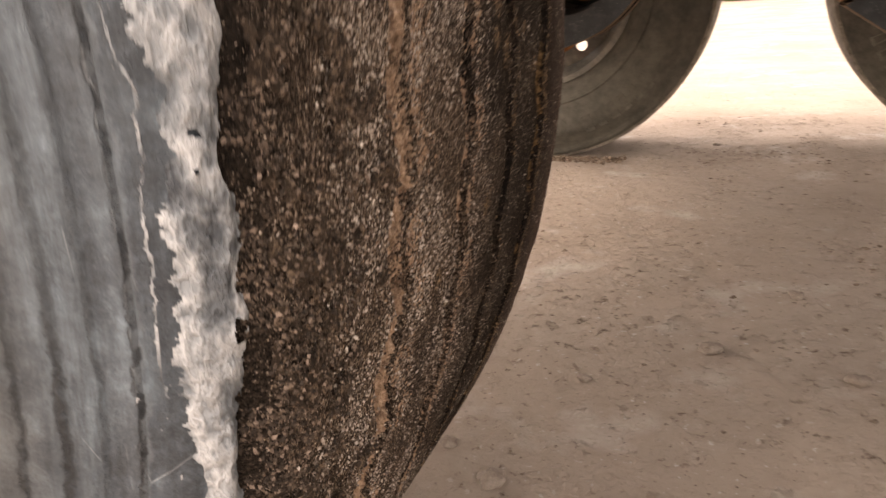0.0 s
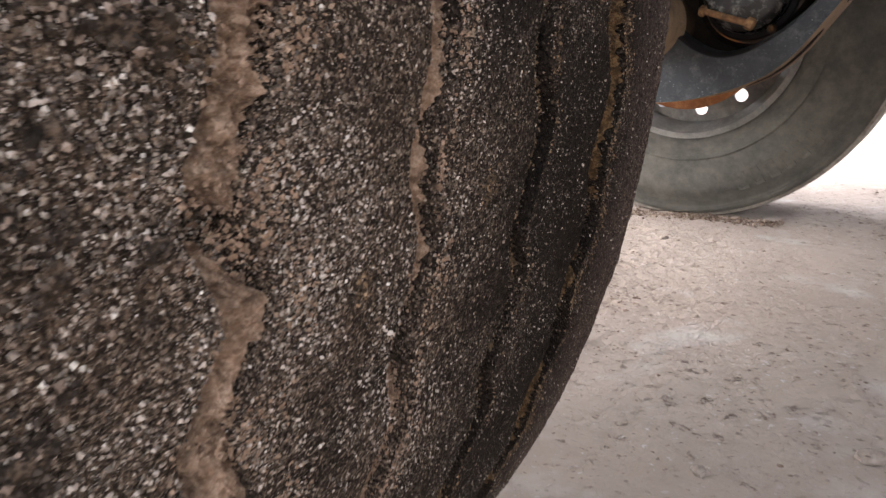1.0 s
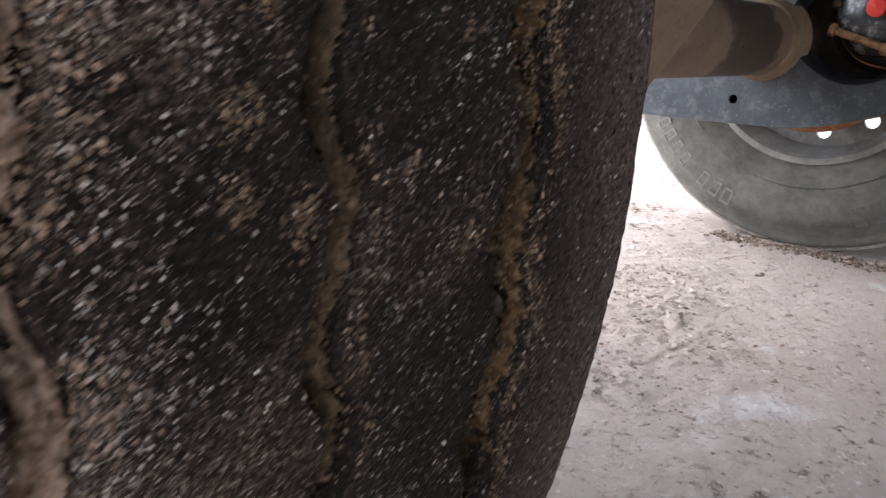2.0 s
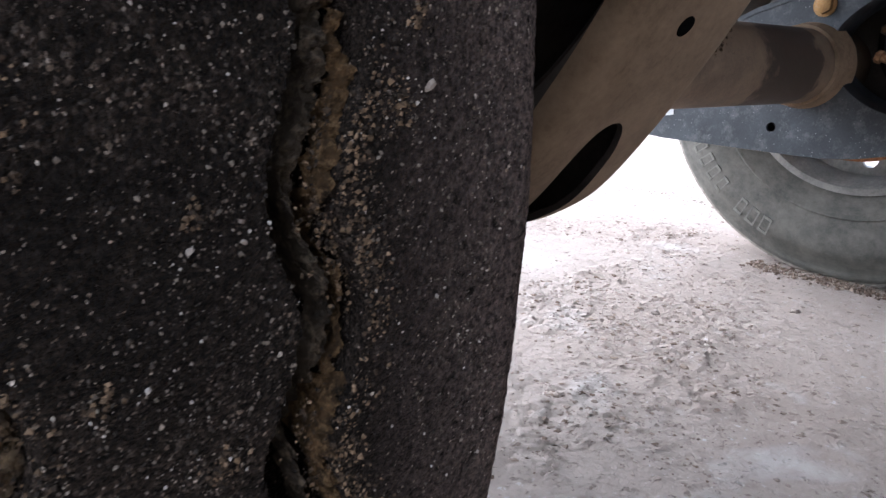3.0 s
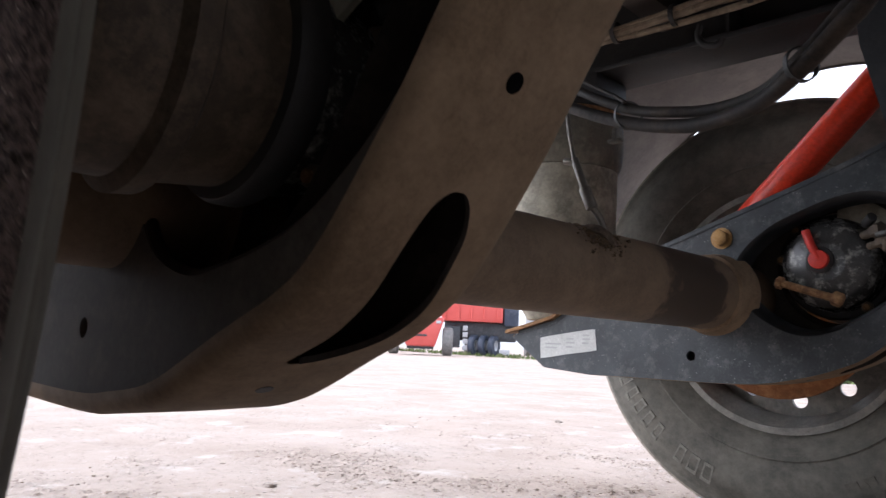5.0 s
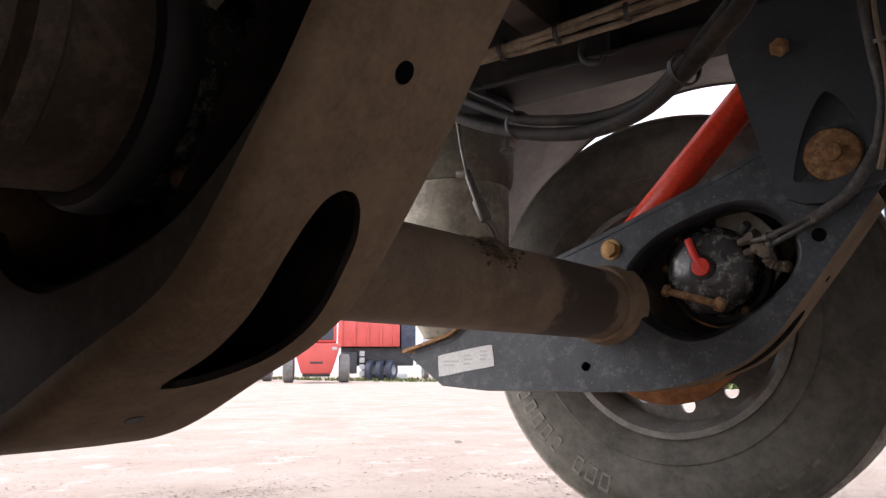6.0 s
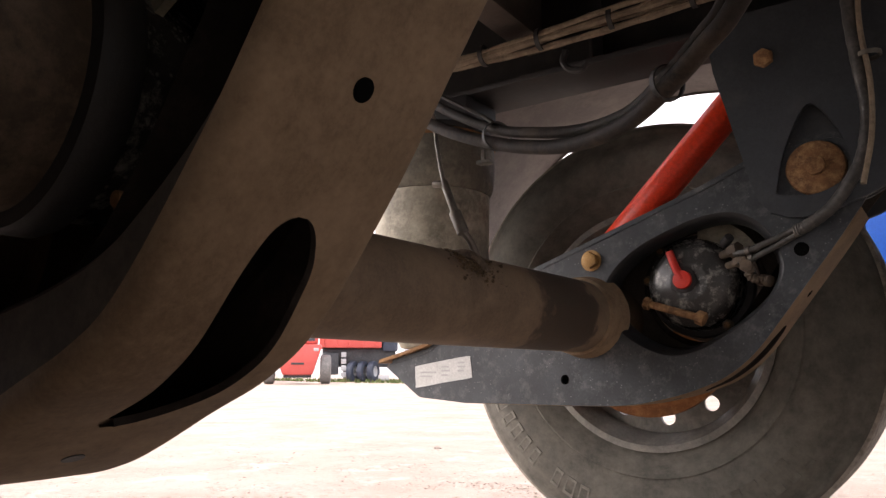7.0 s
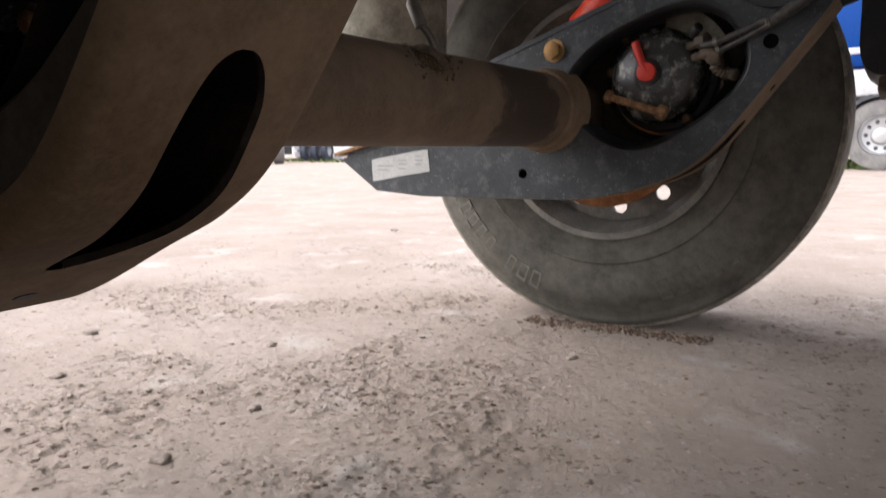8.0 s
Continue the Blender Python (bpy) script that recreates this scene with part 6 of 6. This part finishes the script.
def tipper(at, turn):
    """A tipper seen from the side: raised body, frame, stacked lamp boards and three tyres."""
    tp = root("tipper_truck", at, "dark truck chassis with a haze-pale red tipper body, parked", "truck")
    tp.rotation_euler[2] = radians(turn)
    part("body", box((-1.75, 0.0, 1.72), (1.45, 2.4, 3.2), 0.05), M_MREDT, tp, "haze-pale red tipper body")
    for k in range(5):
        part("rib", box((-1.62 + 0.68 * k, -0.07, 1.74), (-1.50 + 0.68 * k, -0.003, 3.18), 0.02), M_MREDT, tp)
    part("cab", box((1.50, 0.1, 1.55), (2.3, 2.2, 3.1), 0.1), M_NAVY, tp, "dark blue cab")
    part("frame", box((-1.6, 0.45, 0.75), (2.2, 1.9, 1.70), 0.04), M_DARK, tp)
    part("side_box", box((-1.55, 0.05, 0.35), (-0.75, 0.44, 1.45), 0.04), M_DARK, tp)
    for k in range(4):
        part("lamp_board", box((-0.62, 0.05, 0.22 + 0.34 * k), (-0.36, 0.12, 0.48 + 0.34 * k), 0.02), M_GREY, tp, "pale lamp board" if k == 0 else "")
    for x in (0.0, 0.52, 1.04):
        m = Matrix.Translation((x, 0.35, 0.52)) @ Matrix.Rotation(radians(62), 4, "Z")
        w = part("wheel", lathe([(-0.15, 0.28), (-0.17, 0.44), (-0.13, 0.52), (0.13, 0.52), (0.17, 0.44), (0.15, 0.28)], 32, turn=m, closed=True), M_NAVY, tp, "dark tyre")
        part("rim", lathe([(-0.12, 0.28), (-0.10, 0.24), (-0.03, 0.20), (-0.04, 0.0)], 24, turn=m), M_GREY, w, "pale rim")
    part("marker_post", box((1.30, -0.02, 0.05), (1.85, 0.10, 0.34), 0.03), M_GREY, tp, "pale block beside the wheels")
    return tp


tipper((-24.86, 27.5, 0), 43)


def parked_trailer(at, turn, n, label):
    pt = root("parked_chassis", at, label, "truck chassis", "parked chassis")
    pt.rotation_euler[2] = radians(turn)
    part("frame", box((-1.2, 0, 0.95), (1.2, 7.0, 1.25), 0.04), M_DARK, pt)
    part("headboard", box((-1.2, 0.4, 1.26), (1.2, 0.6, 2.6), 0.04), M_GREY, pt, "pale grey headboard")
    for k in range(n):
        for x in (-0.95, 0.95):
            bm = lathe([(-0.16, 0.2), (-0.17, 0.42), (-0.15, 0.5), (0.15, 0.5), (0.17, 0.42), (0.16, 0.2), (0.05, 0.0)], 24, turn=Matrix.Translation((x, 0.6 + 1.3 * k, 0.5)) @ Matrix.Rotation(radians(90), 4, "Z"))
            part("wheel", bm, M_FARTYRE, pt, "dusty tyre")
    part("light_board", box((-1.15, -0.05, 0.62), (1.15, -0.01, 0.80), 0.01), M_GREY, pt)
    return pt


for k in range(7):
    parked_trailer((-30.5 + 3.0 * k, 34.5 + 2.6 * k, 0), 42, 2, "dark parked truck chassis with dusty tyres")
for k in range(3):
    red_machine((-36.0 + 1.0 * k - 3.6 * k, 27.5 - 3.2 * k, 0), 46, 1.25, True, "red truck in a row at the yard's edge")

# Grass verge and a low bank along the far edge of the yard.
rng = np.random.RandomState(3)
n = 9000
u, d = rng.uniform(-70, 90, n), rng.uniform(0, 1, n) ** 1.5
base = np.stack([u * 0.96 - 2, 19.5 + 0.30 * np.abs(u + 2) + d * 6, np.zeros(n)], -1)
# A strip of it along the blue truck.
base[:2500, 0], base[:2500, 1] = rng.uniform(-5, 6, 2500), 12.0 + 2.6 * rng.rand(2500)
base[:, 2] = ground_z(base[:, 0], base[:, 1])
h, wd, a = rng.uniform(0.06, 0.22, n), rng.uniform(0.03, 0.10, n), rng.uniform(0, 6.28, n)
side = np.stack([np.cos(a) * wd, np.sin(a) * wd, np.zeros(n)], -1)
tip = base + np.stack([rng.randn(n) * 0.05, rng.randn(n) * 0.05, h], -1)
verge = part("grass_verge", (np.stack([base - side, base + side, tip], 1).reshape(-1, 3), np.arange(3 * n).reshape(n, 3)), M_GRASS, smooth=False)
tagged(verge, "thin dry green grass along the yard's edge", "grass", kind="stuff")

# ---------------------------------------------------------------- stones and gravel
rng = np.random.RandomState(8)
n = 30000
ang, rad = rng.uniform(0, 2 * np.pi, n), 0.10 + 7.0 * rng.rand(n) ** 1.3
x, y = 0.1 + rad * np.cos(ang), 0.1 + rad * np.sin(ang)
patchy = fbm(x * 1.6 + 20, y * 1.6 + 30, 3)
here = np.clip(1.25 - np.hypot((x + 0.25) / 1.1, (y - 0.45) / 0.9), np.where(y > 1.0, 0.35, 0.10), 1)
ok = rng.rand(n) < np.clip((patchy - 0.36) * 4, 0.03, 1) * here
x, y = x[ok], y[ok]
size = 0.0011 + 0.0068 * rng.rand(len(x)) ** 5
gravel = part("gravel", crumbs(np.stack([x, y, ground_z(x, y) - size * 0.05], -1), size, rng, 0.8, ico(), 0.34), M_PEBBLE, smooth=False)
tagged(gravel, "loose brown and grey gravel on the dirt", "gravel", kind="stuff")


def stone(x, y, r, seed):
    bm = bmesh.new()
    bmesh.ops.create_icosphere(bm, subdivisions=3, radius=r)
    for v in bm.verts:
        k = noise.noise(v.co / r * 1.1 + Vector((seed * 3.7, seed, 0)))
        v.co = v.co * (1 + 0.42 * k + 0.22 * noise.noise(v.co / r * 3.1 + Vector((seed, 0, seed))))
        v.co.z *= 0.5
    z = float(ground_z(np.array([x]), np.array([y]))[0])
    ob = part("stone", bm, M_STONE)
    ob.location = (x, y, z + 0.18 * r)
    return tagged(ob, "small brown stone half sunk in the dirt", "stone", "stones on the ground")


for k, (x, y, r) in enumerate(((0.330, -0.640, 0.010), (0.400, -0.690, 0.015), (0.604, -0.331, 0.016), (0.78, -0.38, 0.014), (-1.02, 0.191, 0.018), (-0.28, 0.015, 0.012), (0.08, 0.56, 0.010),
                               (-1.685, 2.42, 0.022), (-0.235, -0.207, 0.014), (0.543, 1.10, 0.012), (0.45, -0.45, 0.010), (0.72, -0.12, 0.012), (-0.55, 0.33, 0.012), (-0.75, -0.05, 0.014), (-0.10, 0.30, 0.009))):
    stone(x, y, r, k)

# Finer crumbs of broken crust, in drifts beneath the axle.
n = 110000
x, y = rng.uniform(-2.2, 1.3, n), rng.uniform(-0.5, 2.2, n)
ok = broken_crust(x, y) + 0.075 * rng.randn(n) > 0.51
ok &= rng.rand(n) < 1.5 * np.clip(1.25 - np.hypot((x + 0.3) / 1.5, (y - 0.5) / 1.25), 0.04, 1)
x, y = x[ok], y[ok]
size = 0.0011 + 0.0082 * rng.rand(len(x)) ** 4.5
crust = part("crust_crumbs", crumbs(np.stack([x, y, ground_z(x, y)], -1), size, rng, 0.9, None, 0.32), M_PEBBLE, smooth=False)
tagged(crust, "fine brown crumbs of broken dirt crust", "dirt", kind="stuff")

# Damp dark crumbs among them.
n = 36000
x, y = rng.uniform(-2.2, 1.3, n), rng.uniform(-0.5, 2.2, n)
ok = broken_crust(x, y) + 0.05 * rng.randn(n) > 0.535
ok &= rng.rand(n) < 1.5 * np.clip(1.25 - np.hypot((x + 0.3) / 1.5, (y - 0.5) / 1.25), 0.04, 1)
x, y = x[ok], y[ok]
size = 0.0012 + 0.0085 * rng.rand(len(x)) ** 4
damp = part("damp_crumbs", crumbs(np.stack([x, y, ground_z(x, y)], -1), size, rng, 0.9, None, 0.28), M_DAMP, smooth=False)
tagged(damp, "damp dark brown crumbs scattered on the dirt", "dirt", kind="stuff")

# Crumbs of mud squeezed out round the foot of the far tyre.
n = 1100
x, y = 0.035 + rng.uniform(-0.20, 0.26, n), rng.normal(0.858, 0.024, n)
size = 0.0016 + 0.0068 * rng.rand(n) ** 2.5
rim_mud = part("mud_crumbs", crumbs(np.stack([x, y, ground_z(x, y) + size * 0.15], -1), size, rng, 0.8, None, 0.8), M_DAMP, smooth=False)
tagged(rim_mud, "crumbled brown mud round the tyre's foot", "mud", kind="stuff")
